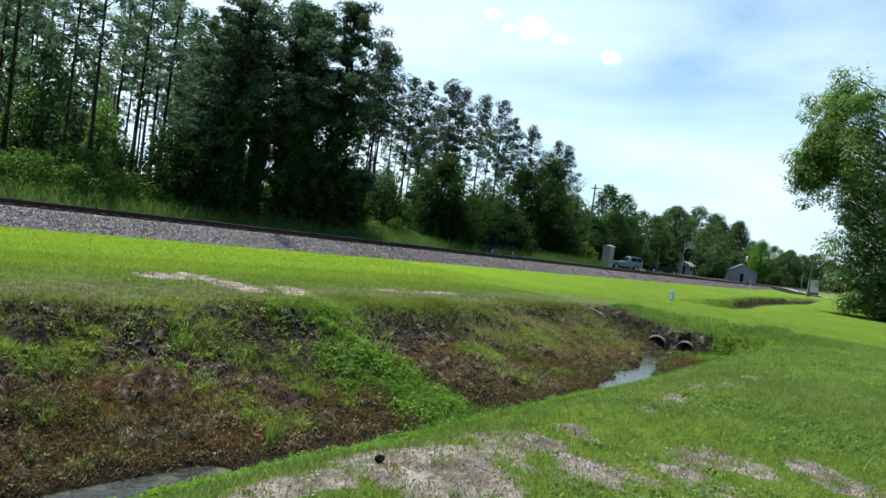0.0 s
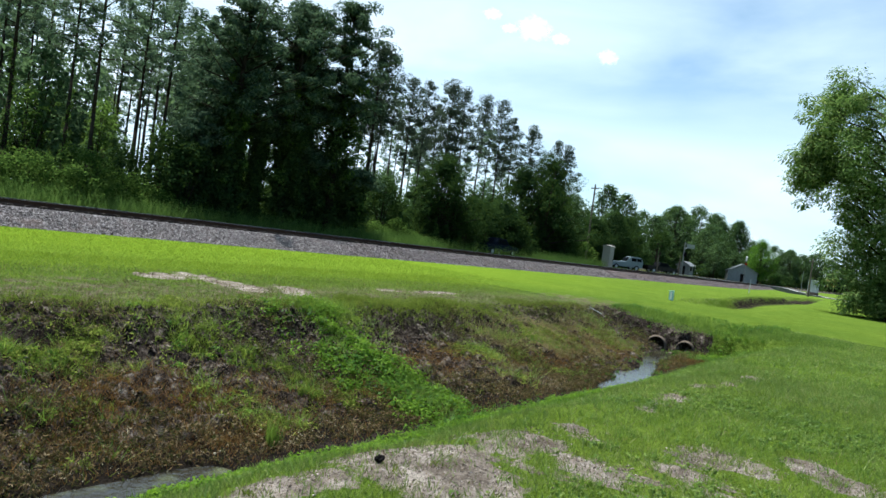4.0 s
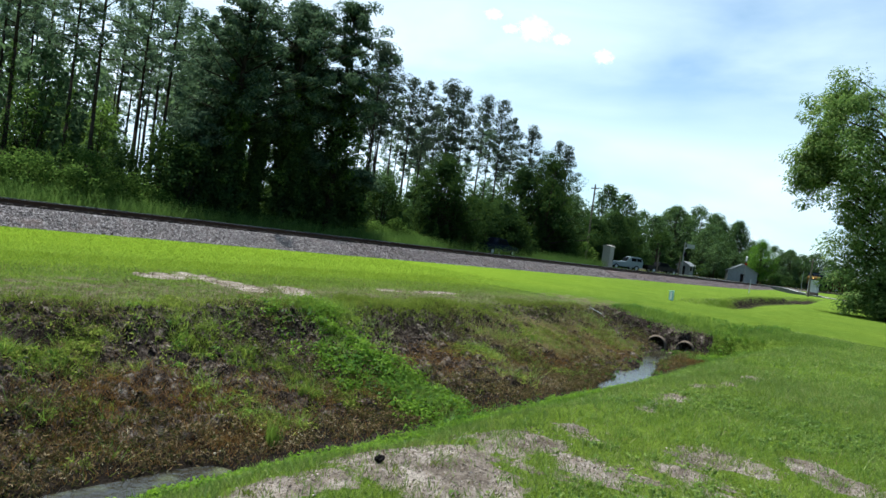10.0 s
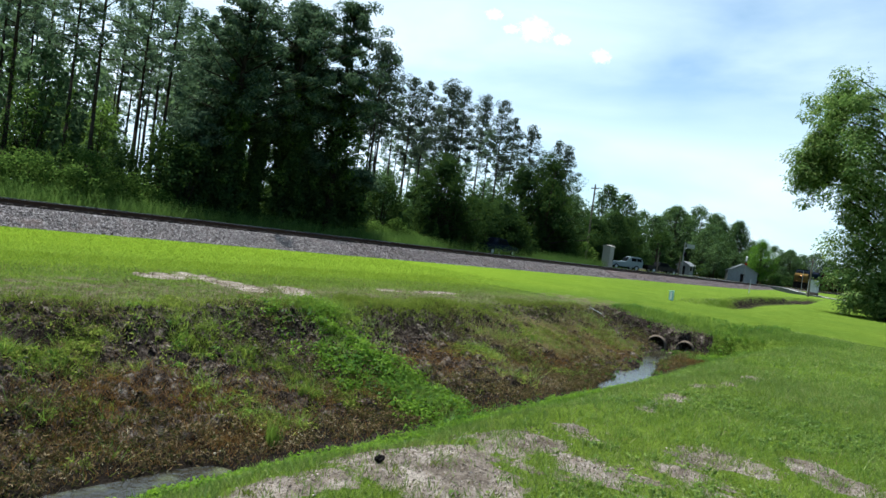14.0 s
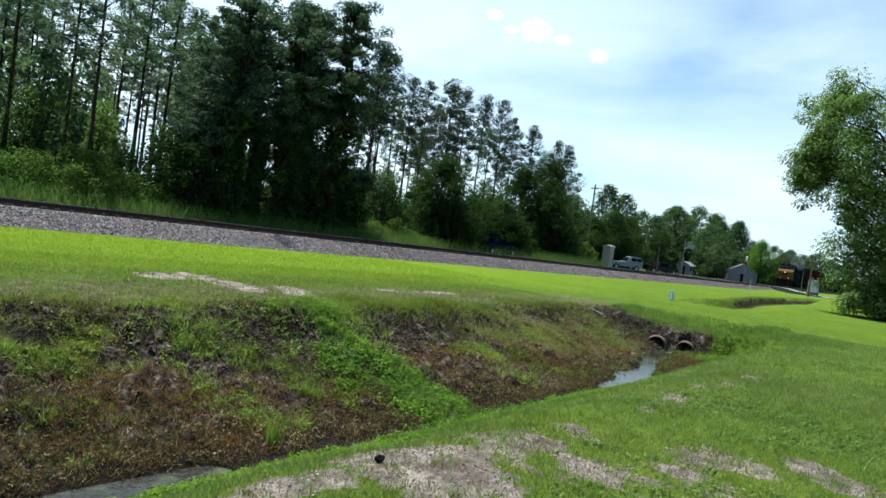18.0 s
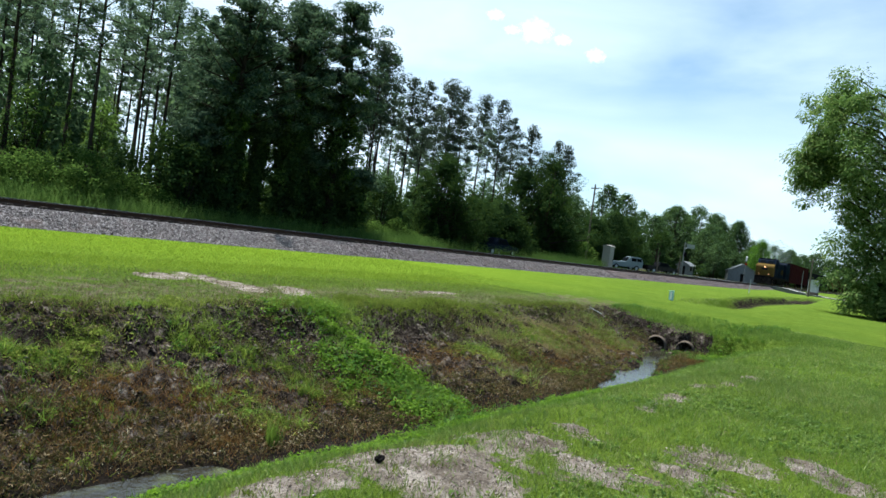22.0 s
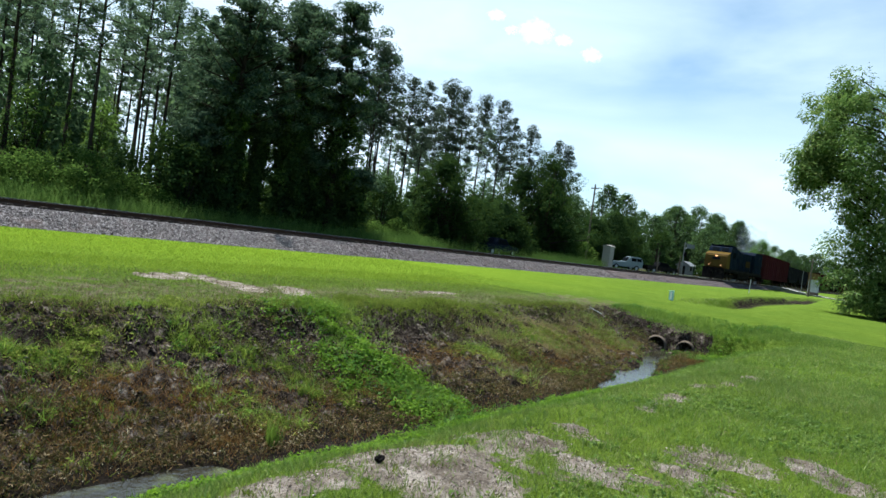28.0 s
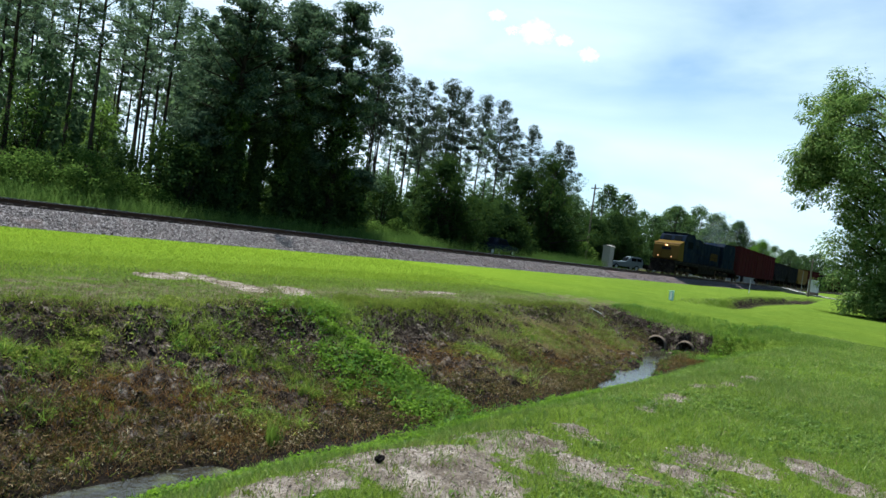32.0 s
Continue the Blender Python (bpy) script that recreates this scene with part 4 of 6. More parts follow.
for m in masters:
    drop(m)


# the big tree that leans in beside the lawn
def lawn_tree():
    bm = bmesh.new()
    limb(bm, [Vector((0, 0, -0.2)), Vector((0.1, 0.2, 2.5)), Vector((0.4, 0.1, 6)), Vector((0.2, 0.4, 11)), Vector((0, 0, 15))], 0.42, 0.08, 10)
    centres, radii = [], []
    levels = np.array([0.6, 2.1, 4.1, 4.8, 6.0, 7.0, 7.6, 8.3, 9.0, 11.1, 12.6, 13.5, 15.2, 16.3])
    widths = np.array([3.7, 3.9, 3.6, 4.2, 3.9, 3.1, 3.8, 4.8, 5.4, 5.8, 5.7, 5.4, 5.0, 4.6])
    zs = np.interp(np.linspace(0, 1, 380), np.concatenate([[0], np.cumsum(np.diff(levels) * (widths[1:] + widths[:-1]))]) / np.sum(np.diff(levels) * (widths[1:] + widths[:-1])), levels)
    for i in range(380):
        az = i * 2.4 + random.uniform(-0.6, 0.6)
        z = zs[i] + random.uniform(-0.35, 0.35)
        reach = np.interp(z, levels, widths)
        reach = reach * random.uniform(0.15, 1.0) ** 0.45 * (1 + 0.2 * math.sin(5 * az + 0.6 * z))
        c = Vector((math.cos(az) * reach, math.sin(az) * reach, z))
        centres.append(c)
        s = random.uniform(0.55, 1.3)
        radii.append((s, s, s * 0.75))
        if i % 5 == 0 and z > 5:
            root = Vector((0.2, 0.2, max(1.5, c.z - 0.55 * reach)))
            limb(bm, [root, root.lerp(c, 0.5) + Vector((0, 0, 0.3)), c], 0.09, 0.015, 5)
    # boughs reaching out towards the line
    for cx, cy, cz, rx, ry, rz, n in ((0.3, 5.0, 10.3, 1.8, 2.0, 1.7, 44), (0, 5.9, 9.8, 1.2, 1.3, 0.6, 16), (0, 4.7, 15.5, 1.5, 1.1, 1.3, 26), (0.2, 5.5, 12.3, 1.5, 1.1, 1.3, 30), (0.3, 6.2, 10.8, 1.4, 0.9, 0.9, 20), (-3, 3.5, 13.5, 1.5, 2.0, 1.5, 14)):
        for _ in range(n):
            c = Vector((cx + random.gauss(0, 0.5) * rx, cy + random.gauss(0, 0.5) * ry, cz + random.gauss(0, 0.5) * rz))
            centres.append(c)
            s = random.uniform(0.5, 1.1)
            radii.append((s, s, s * 0.7))
        limb(bm, [Vector((0.2, 0.2, cz - 3)), Vector((cx * 0.5, cy * 0.5, cz - 0.8)), Vector((cx, cy + 0.8, cz))], 0.11, 0.02, 6)
    for i in range(120):                              # the dense heart
        az, reach = i * 2.4, random.uniform(0.5, 3.4)
        centres.append(Vector((math.cos(az) * reach, math.sin(az) * reach, 1.0 + 8.5 * i / 120)))
        radii.append((1.1, 1.1, 0.9))
    v = leaves(centres, radii, 150, 0.26, 0.10, 0.05, 0.15, 0.7)
    t = thing("shade_tree", "large green shade tree beside the lawn, boughs hanging low", "tree")
    part("trunk", bm, BARK, t, smooth=True)
    crown = new("crown", quads("lawn_tree_crown", v, SHADE))
    crown.parent = t
    return t


big_tree = lawn_tree()
BIG = (-17.5, 23.6)
big_tree.matrix_world = on_line(*BIG, float(height(*BIG)))
SWAYING.append(big_tree)
bush_b = [shrub(3.2, 2.4, SHADE, 0.2, 34, 90)]
for s, a, size in ((-16.0, 23.0, 0.9), (-19.5, 24.0, 0.9), (-12.0, 23.2, 1.0), (-20.5, 25.5, 0.9), (-8, 23.4, 1.2)):
    place(bush_b[0], s, a, size)
drop(bush_b[0])


# grasses
def scatter(n, s0, s1, a0, a1, keep):
    s, a = np.random.uniform(s0, s1, n), np.random.uniform(a0, a1, n)
    k = np.random.uniform(0, 1, n) < keep(s, a)
    return s[k], a[k]


def grass(name, label, mat, fields):
    v = []
    for n, box, keep, h, w, lean in fields:
        s, a = scatter(n, *box, keep)
        size = np.random.uniform(0.5, 1.25, len(s))
        v.append(blades(s, a, height(s, a), h * size, w * np.random.uniform(0.6, 1.2, len(s)), lean))
    ob = tagged(new(name, tris(name, np.concatenate(v), mat)), label, "grass", kind="stuff")
    ob.matrix_world = TRACK
    return ob


def lawn_keep(s, a):
    return smooth(s, -73, -69) * (1 - smooth(a, 27.5, 33)) * np.clip(1 - 1.05 * sand_mask(s, a), 0.12, 1) * np.clip(0.75 + 0.5 * rough(s, a, 0.6, 4), 0.15, 1) * smooth(a, 21.9, 22.5)


def field_keep(s, a):
    return np.clip(1 - 1.6 * sand_mask(s, a), 0.03, 1) * (1 - bank_mask(s, a))


grass("lawn_grass", "short mown lawn grass, thin over sandy soil", LAWN, [
    (330000, (-73, -57, 22, 33), lawn_keep, 0.055, 0.009, 0.6),
    (100000, (-60, -46, 21.5, 33), lawn_keep, 0.06, 0.014, 0.6)])


def tufts(n, box, keep, h, w, per, spread, mat, name, label):
    """Separate tufts of coarse grass."""
    s, a = scatter(n, *box, keep)
    s, a = np.repeat(s, per), np.repeat(a, per)
    s, a = s + np.random.normal(0, spread, len(s)), a + np.random.normal(0, spread, len(a))
    size = np.repeat(np.random.uniform(0.5, 1.3, len(s) // per), per) * np.random.uniform(0.6, 1.1, len(s))
    ob = tagged(new(name, tris(name, blades(s, a, height(s, a), h * size, w * size, 0.7), mat)), label, "grass", kind="stuff")
    ob.matrix_world = TRACK


def tuft_keep(s, a):
    return np.clip(0.25 + 0.8 * rough(s * 1.4, a * 1.4, 0.5, 5), 0.03, 1) * np.clip(1 - 0.8 * sand_mask(s, a), 0.3, 1) * smooth(a, 21.9, 22.4)


tufts(6500, (-69, -57, 22, 29), tuft_keep, 0.075, 0.009, 18, 0.04, RANK, "coarse_grass", "coarse dark green grass tufts in the lawn")
tufts(2600, (-58, -46, 21.5, 31), tuft_keep, 0.085, 0.014, 16, 0.055, RANK, "coarse_grass", "coarse dark green grass tufts in the lawn")
grass("field_grass", "bright mown field grass beside the railway", FIELD, [
    (50000, (-72, -50, 11, 16), lambda s, a: field_keep(s, a) * (1 - smooth(a, 12.5, 16)), 0.06, 0.013, 0.6),
    (20000, (-72, -46, 2.6, 12), field_keep, 0.06, 0.022, 0.6)])
grass("rim_lawn", "thin dull grass between the field and the ditch", LAWN, [
    (80000, (-72, -50, 12, 18.2), lambda s, a: field_keep(s, a) * smooth(a, 12.5, 15) * (1 - 0.55 * smooth(a, 14.5, 16.5)), 0.06, 0.012, 0.6)])


def verge_keep(s, a):
    return np.clip(0.25 + 0.75 * smooth(rough(s, a, 0.3, 3), -0.3, 0.6), 0, 1) * (1 - 0.9 * smooth(s, -34, -31) * (1 - smooth(s, -14, -10)))


grass("trackside_weeds", "tall green and straw-coloured weeds beyond the track", WEED, [
    (100000, (-80, -2, -9.5, -4.2), verge_keep, 1.1, 0.03, 0.28),
    (9000, (-2, 40, -8, -4.4), verge_keep, 0.3, 0.06, 0.25)])


def tongue(s, a):
    """Lush growth: the green tongue down the bank, the ditch's lip and the culvert's fill."""
    t = np.exp(-((s + 62.62 + 0.10 * smooth(a, 18.2, 19.4) * (1 - smooth(a, 19.8, 21.2)) + 0.20 + 0.12 * rough(s * 2, a * 2, 0.6, 4)) / (0.36 + 0.18 * (1 - smooth(a, 17.8, 19.4)))) ** 2) * smooth(a, 17.6, 18.4) * (1 - smooth(a, 21.5, 22.1))
    lip = np.exp(-((a - 22.6) / 0.3) ** 2)
    fill = np.exp(-((s + 48.6) / 0.9) ** 2) * smooth(a, 17.5, 18.5) * (1 - smooth(a, 24, 26))
    return np.clip(np.maximum(np.maximum(t, lip), fill), 0, 1)


def spotty(s, a):
    m = np.zeros_like(s)
    for s0, a0, rs, ra in ((-67.4, 18.9, 0.6, 0.5), (-66.6, 18.7, 0.5, 0.4), (-65.2, 18.9, 0.5, 0.4), (-64.8, 19.5, 0.6, 0.5), (-64.3, 20.4, 0.7, 0.5), (-62.4, 18.2, 0.5, 0.7), (-58.8, 19.8, 1.2, 0.5),
                           (-55.6, 19.3, 2.4, 0.6), (-54.3, 19.7, 1.2, 0.6), (-65.1, 21.0, 0.5, 0.3), (-65.4, 17.6, 0.6, 0.3), (-68.6, 19.2, 0.7, 0.8)):
        m = np.maximum(m, np.exp(-((s - s0) / rs) ** 2 - ((a - a0) / ra) ** 2))
    m = m * np.clip(0.55 + 0.6 * rough(s * 2, a * 2, 0.6, 6), 0.1, 1)
    m = 1.0 * m * smooth(rough(s * 3.2, a * 3.2, 0.6, 6), -0.15, 0.45)
    return np.maximum(m, 0.07 * smooth(rough(s * 3.6, a * 3.6, 0.6, 6), 0.15, 0.7) * bank_mask(s, a)) * (1 - smooth(a, 21.2, 21.8))


def rim_keep(s, a):
    return np.exp(-((a - 17.95 - scallop(s)) / 0.42) ** 2) * np.clip(0.35 + 0.75 * rough(s * 0.9, a, 0.3, 3), 0.02, 1) * (1 - smooth(s, -51, -49)) * (0.35 + 0.65 * smooth(s, -64.2, -62.8))


grass("rim_grass", "ragged long grass along the ditch's rim", HERB, [(240000, (-72, -50, 16.8, 19.6), rim_keep, 0.13, 0.010, 0.6)])
grass("bank_grass", "patchy olive grass sprouting on the ditch bank", HERB, [
    (400000, (-72, -49, 17.4, 21.8), spotty, 0.12, 0.010, 0.8)])
def lip_keep(s, a):
    return np.exp(-((a - gully(s) + 0.35) / 0.3) ** 2) * smooth(s, -38, -30) * np.clip(0.6 + 0.6 * rough(s, a, 0.3, 3), 0, 1)


grass("gully_grass", "tufts of grass hanging over the far gully's lip", LAWN, [(60000, (-38, 34, 10.5, 17.5), lip_keep, 0.10, 0.04, 0.7)])
grass("rank_grass", "lush green grass tongue on the ditch bank", RANK, [
    (34000, (-64.2, -61.3, 17.3, 22.4), lambda s, a: tongue(s - 0.12, a) * np.clip(0.5 + rough(s * 2.6, a * 2.6, 0.6, 6), 0.05, 1), 0.22, 0.012, 0.6),
    (60000, (-70, -50, 21.9, 23.2), tongue, 0.085, 0.014, 0.6),
    (42000, (-51.2, -46, 17.5, 25), tongue, 0.13, 0.018, 0.5)])


def bank_keep(s, a):
    return (height(s, a) > -0.946) * (1 - 0.25 * smooth(a, 21.25, 21.6) * (1 - smooth(s, -60, -57))) * (1 - 0.7 * damp_shade(s, a)) * dry(s, a) * bank_mask(s, a) * np.clip(0.25 + 0.9 * rough(s * 1.3, a * 1.3, 0.5, 6) + 0.35 * smooth(a, 19.5, 20.8), 0.04, 1)


def bank_plants(n, box, keep, size, per, leaf, up, slim=0.55):
    s, a = scatter(n, *box, keep)
    z = height(s, a)
    c = np.stack([s, -a, z + size * 0.35], 1)
    r = np.stack([np.full(len(s), size)] * 2 + [np.full(len(s), size * 0.6)], 1) * np.random.uniform(0.5, 1.3, (len(s), 1))
    return leaves(c, r, per, leaf, leaf * slim, up, 0.0, 0.6)


weeds = tagged(new("bank_weeds", quads("bank_weeds", np.concatenate([
    bank_plants(2600, (-64.2, -61.0, 17.3, 22.4), lambda s, a: tongue(s, a) * np.clip(0.5 + rough(s * 3, a * 3, 0.6, 6), 0.1, 1), 0.17, 22, 0.06, 0.4),
    bank_plants(520, (-51.3, -50.45, 20.2, 22.0), lambda s, a: 0.8 * dry(s, a), 0.06, 12, 0.05, 0.5),
    bank_plants(420, (-58.6, -51.2, 20.2, 22.6), lambda s, a: 0.5 * np.exp(-((a - channel(s)) / 0.22) ** 2) * smooth(rough(s * 3, a * 3, 0.6, 6), -0.1, 0.5), 0.05, 12, 0.045, 0.7, 0.3),
    bank_plants(260, (-58.6, -51.4, 20.6, 22.6), lambda s, a: np.exp(-((np.abs(a - channel(s)) - 0.42) / 0.12) ** 2), 0.07, 14, 0.05, 0.6),
    bank_plants(1500, (-51, -46, 17.5, 23), lambda s, a: tongue(s, a) * smooth(rough(s * 2, a * 2, 0.5, 5), -0.1, 0.5), 0.15, 16, 0.07, 0.4)]), LUSH)), "leafy green weeds sprouting on the ditch bank", "weeds", kind="stuff")
weeds.matrix_world = TRACK
tongue_weeds = tagged(new("tongue_weeds", quads("tongue_weeds", bank_plants(2600, (-64.2, -61.2, 17.8, 22.0),
    lambda s, a: (0.3 + 0.7 * smooth(a, 18.5, 19.3)) * tongue(s + 0.05, a) ** 0.7 * smooth(rough(s * 4, a * 4, 0.6, 6), -0.3, 0.4), 0.20, 34, 0.06, 0.6), TONGUE)), "bright leafy weeds in a tongue down the ditch bank", "weeds", kind="stuff")
tongue_weeds.matrix_world = TRACK
herbs = tagged(new("bank_herbs", quads("bank_herbs", bank_plants(40000, (-72, -49, 17.4, 21.6), spotty, 0.09, 14, 0.05, 0.4, 0.45), HERB)),
               "small olive herbs sprouting on the ditch bank", "weeds", kind="stuff")
herbs.matrix_world = TRACK
verge = tagged(new("verge_weeds", quads("verge_weeds", np.concatenate([
    bank_plants(3400, (-80, -34, -9.5, -4.3), verge_keep, 0.45, 40, 0.10, 0.6, 0.4),
    bank_plants(900, (-34, 0, -9.5, -4.3), verge_keep, 0.4, 16, 0.2, 0.5)]), BUSH)), "leafy knee-high weeds along the far side of the track", "weeds", kind="stuff")
verge.matrix_world = TRACK
withered = tagged(new("withered_weeds", quads("withered_weeds", bank_plants(26000, (-72, -49, 17.6, 21.9), bank_keep, 0.10, 12, 0.05, 0.4, 0.26), DEAD)),
                  "curled brown withered weeds on the ditch bank", "weeds", kind="stuff")
withered.matrix_world = TRACK
grass("straw_litter", "dry straw and dead blades on the sandy lawn", DEAD, [
    (60000, (-69, -57, 22.6, 29), lambda s, a: 0.12 + 0.5 * sand_mask(s, a), 0.03, 0.008, 1.2),
    (16000, (-70, -52, 13.5, 18), lambda s, a: 0.7 + 0 * s, 0.05, 0.014, 1.2)])
grass("dead_weeds", "brown withered weeds and stalks on the ditch bank", DEAD, [
    (70000, (-72, -49, 17.6, 21.9), bank_keep, 0.085, 0.012, 0.8)])


def tawny_keep(s, a):
    m = np.zeros_like(s)
    for s0, a0, rs, ra in ((-66.6, 19.75, 0.7, 0.45), (-66.2, 20.3, 0.8, 0.4), (-65.2, 20.3, 0.6, 0.35), (-67.3, 20.4, 0.6, 0.4), (-63.4, 20.7, 0.6, 0.4), (-62.0, 20.2, 0.7, 0.5), (-66.1, 21.3, 0.9, 0.25), (-67.6, 20.9, 0.7, 0.4), (-64.5, 20.8, 0.8, 0.35), (-60.6, 19.6, 0.8, 0.4), (-57.6, 20.3, 1.2, 0.5), (-54.6, 19.6, 2.2, 0.7), (-68.3, 20.2, 0.5, 0.4), (-54.2, 20.2, 1.2, 0.5), (-52.6, 21.7, 1.0, 0.35)):
        m = np.maximum(m, np.exp(-((s - s0) / rs) ** 2 - ((a - a0) / ra) ** 2))
    return (height(s, a) > -0.946) * (m * np.clip(0.5 + 0.7 * rough(s * 2.4, a * 2.4, 0.6, 6), 0.05, 1) + 0.09 * bank_mask(s, a) * dry(s, a) * smooth(a, 19.0, 20.0))


grass("tawny_grass", "tawny dried grass in patches on the ditch bank", TAWNY, [(200000, (-71, -50, 18.6, 22.0), tawny_keep, 0.085, 0.009, 0.8)])
grass("bleached_straw", "bleached bits of straw strewn over the bank and sand", STRAW, [
    (6000, (-71, -50, 17.6, 21.8), lambda s, a: bank_mask(s, a) * dry(s, a), 0.03, 0.016, 2.2),
    (2000, (-69, -58, 23, 28), lambda s, a: 0.7 * sand_mask(s, a), 0.02, 0.008, 2.0)])
tufts(2600, (-68.5, -60, 23.3, 28), lambda s, a: np.clip(sand_mask(s, a) * 1.4, 0, 0.8) * smooth(rough(s * 3, a * 3, 0.6, 6), -0.2, 0.5), 0.06, 0.007, 26, 0.05, HERB, "sand_tufts", "small gray-green grass tufts on bare sand")
grass("reed_tuft", "tall green reeds at the water's edge in the ditch", RANK, [(150, (-65.82, -65.68, 21.60, 21.72), lambda s, a: 1 + 0 * s, 0.30, 0.012, 0.14)])
def clump_keep(s, a):
    m = np.zeros_like(s)
    for s0, a0, r in ((-67.45, 19.3, 0.32), (-67.1, 19.0, 0.25), (-66.5, 19.2, 0.28), (-65.1, 18.8, 0.3), (-64.7, 19.4, 0.3), (-67.6, 20.3, 0.25), (-66.9, 20.2, 0.22), (-65.6, 19.9, 0.22), (-64.2, 20.1, 0.25), (-68.2, 19.3, 0.35), (-60.4, 19.4, 0.35), (-59.3, 20.0, 0.4)):
        m = np.maximum(m, np.exp(-((s - s0) ** 2 + (a - a0) ** 2) / r ** 2))
    return m


tufts(700, (-69, -58.5, 18.4, 20.8), clump_keep, 0.15, 0.009, 26, 0.035, HERB, "grass_clumps", "clumps of long yellow-green grass on the ditch bank")
tufts(4200, (-71, -57, 18.0, 21.4), spotty, 0.22, 0.010, 22, 0.05, RANK, "bank_tufts", "bright grass tufts on the ditch bank")
sprouts = tagged(new("bank_sprouts", quads("bank_sprouts", bank_plants(9000, (-71, -50, 17.8, 21.4), lambda s, a: spotty(s + 0.1, a) * smooth(rough(s * 4.1, a * 4.1, 0.6, 6), -0.1, 0.5), 0.10, 16, 0.05, 0.5), LUSH)),
                 "dark green leafy sprouts on the ditch bank", "weeds", kind="stuff")
sprouts.matrix_world = TRACK
lip_weeds = tagged(new("lip_weeds", quads("lip_weeds", np.concatenate([
    bank_plants(200, (-50.7, -49.2, 21.4, 22.6), lambda s, a: 0.8 + 0 * s, 0.10, 16, 0.06, 0.5),
    bank_plants(9000, (-69, -56, 22.1, 23.4), lambda s, a: tongue(s, a) * np.clip(0.4 + 0.9 * rough(s * 2.5, a * 2.5, 0.6, 6), 0.05, 1), 0.10, 18, 0.05, 0.5)]), TONGUE)),
                   "bright leafy weeds along the ditch's near lip", "weeds", kind="stuff")
lip_weeds.matrix_world = TRACK


def clover_keep(s, a):
    return smooth(rough(s * 1.9, a * 1.9, 0.5, 5), 0.05, 0.7) * np.clip(1 - 1.3 * sand_mask(s, a), 0.05, 1) * smooth(a, 22.3, 22.8) * (1 - 0.7 * smooth(a, 25, 28))


clover = tagged(new("lawn_weeds", quads("lawn_weeds", np.concatenate([
    bank_plants(15000, (-69, -58, 22.3, 28.5), clover_keep, 0.055, 12, 0.032, 0.4),
    bank_plants(4000, (-58, -47, 21.8, 28), clover_keep, 0.08, 10, 0.05, 0.4)]), RANK)), "low broad-leaved weeds in patches in the lawn", "weeds", kind="stuff")
clover.matrix_world = TRACK


def slope_keep(s, a):
    return np.clip(0.45 + 0.6 * rough(s * 1.6, a * 1.6, 0.5, 6), 0.05, 1) * smooth(s, -58.5, -56.5) * (1 - smooth(s, -52.6, -51.6)) * smooth(a, 18.2, 18.7) * (1 - smooth(a, 20.0, 20.8))


grass("slope_grass", "olive and straw-coloured grass on the bank by the culvert", RANK, [(60000, (-58.5, -51.5, 18.0, 20.8), lambda s, a: slope_keep(s, a) * smooth(rough(s * 0.8, a * 0.8, 0.3, 3), -0.5, 0.3), 0.12, 0.016, 0.7)])
grass("slope_straw", "dry tawny grass on the bank by the culvert", PALEGRASS, [(60000, (-58.5, -51.5, 18.4, 20.9), lambda s, a: slope_keep(s + 0.4, a), 0.11, 0.013, 0.8)])


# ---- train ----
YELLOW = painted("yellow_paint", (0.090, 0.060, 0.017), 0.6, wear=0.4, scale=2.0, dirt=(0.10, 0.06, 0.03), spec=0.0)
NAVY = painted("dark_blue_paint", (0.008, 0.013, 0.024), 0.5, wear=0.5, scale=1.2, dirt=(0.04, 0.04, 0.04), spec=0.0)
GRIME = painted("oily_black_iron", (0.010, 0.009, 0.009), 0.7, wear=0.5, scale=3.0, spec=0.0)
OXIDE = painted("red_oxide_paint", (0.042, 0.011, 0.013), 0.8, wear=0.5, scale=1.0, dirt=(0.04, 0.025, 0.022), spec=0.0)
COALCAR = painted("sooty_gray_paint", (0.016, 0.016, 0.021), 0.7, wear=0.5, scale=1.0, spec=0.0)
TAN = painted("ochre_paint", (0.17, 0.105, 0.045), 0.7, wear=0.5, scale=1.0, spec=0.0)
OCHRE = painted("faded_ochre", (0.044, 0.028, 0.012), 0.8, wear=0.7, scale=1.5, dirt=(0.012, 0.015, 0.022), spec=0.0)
PALE = painted("pale_gray_paint", (0.36, 0.38, 0.40), 0.6, wear=0.3, scale=2.0)
WHITE = painted("white_paint", (0.78, 0.78, 0.76), 0.5, wear=0.25, scale=3.0, dirt=(0.4, 0.38, 0.34))
# silver toned down; shade from the trees over the van is put into the paint
SILVER = painted("silver_blue_car_paint", (0.19, 0.23, 0.27), 0.35, 0.3, wear=0.2, scale=2.0)
DARKGLASS = glass("dark_glass", (0.006, 0.008, 0.010))
LAMP = glowing("headlight_glow", (1.0, 0.45, 0.2), 1.6)
DIM = glowing("ditch_light_glow", (1.0, 0.5, 0.22), 0.7)
# white boards grayed; the trees' shade on the house is in the colour
CLAPBOARD = painted("shaded_white_boards", (0.25, 0.265, 0.275), 0.8, wear=0.4, scale=2.0)
TEAL = painted("pale_teal_plastic", (0.34, 0.56, 0.57), 0.5, wear=0.3, scale=5.0, dirt=(0.3, 0.34, 0.32))
ROOFING = painted("gray_roof_sheet", (0.22, 0.23, 0.24), 0.5, 0.3, wear=0.4, scale=2.0)
BEIGE = painted("beige_steel", (0.30, 0.285, 0.26), 0.6, wear=0.3, scale=2.0, dirt=(0.3, 0.27, 0.22))
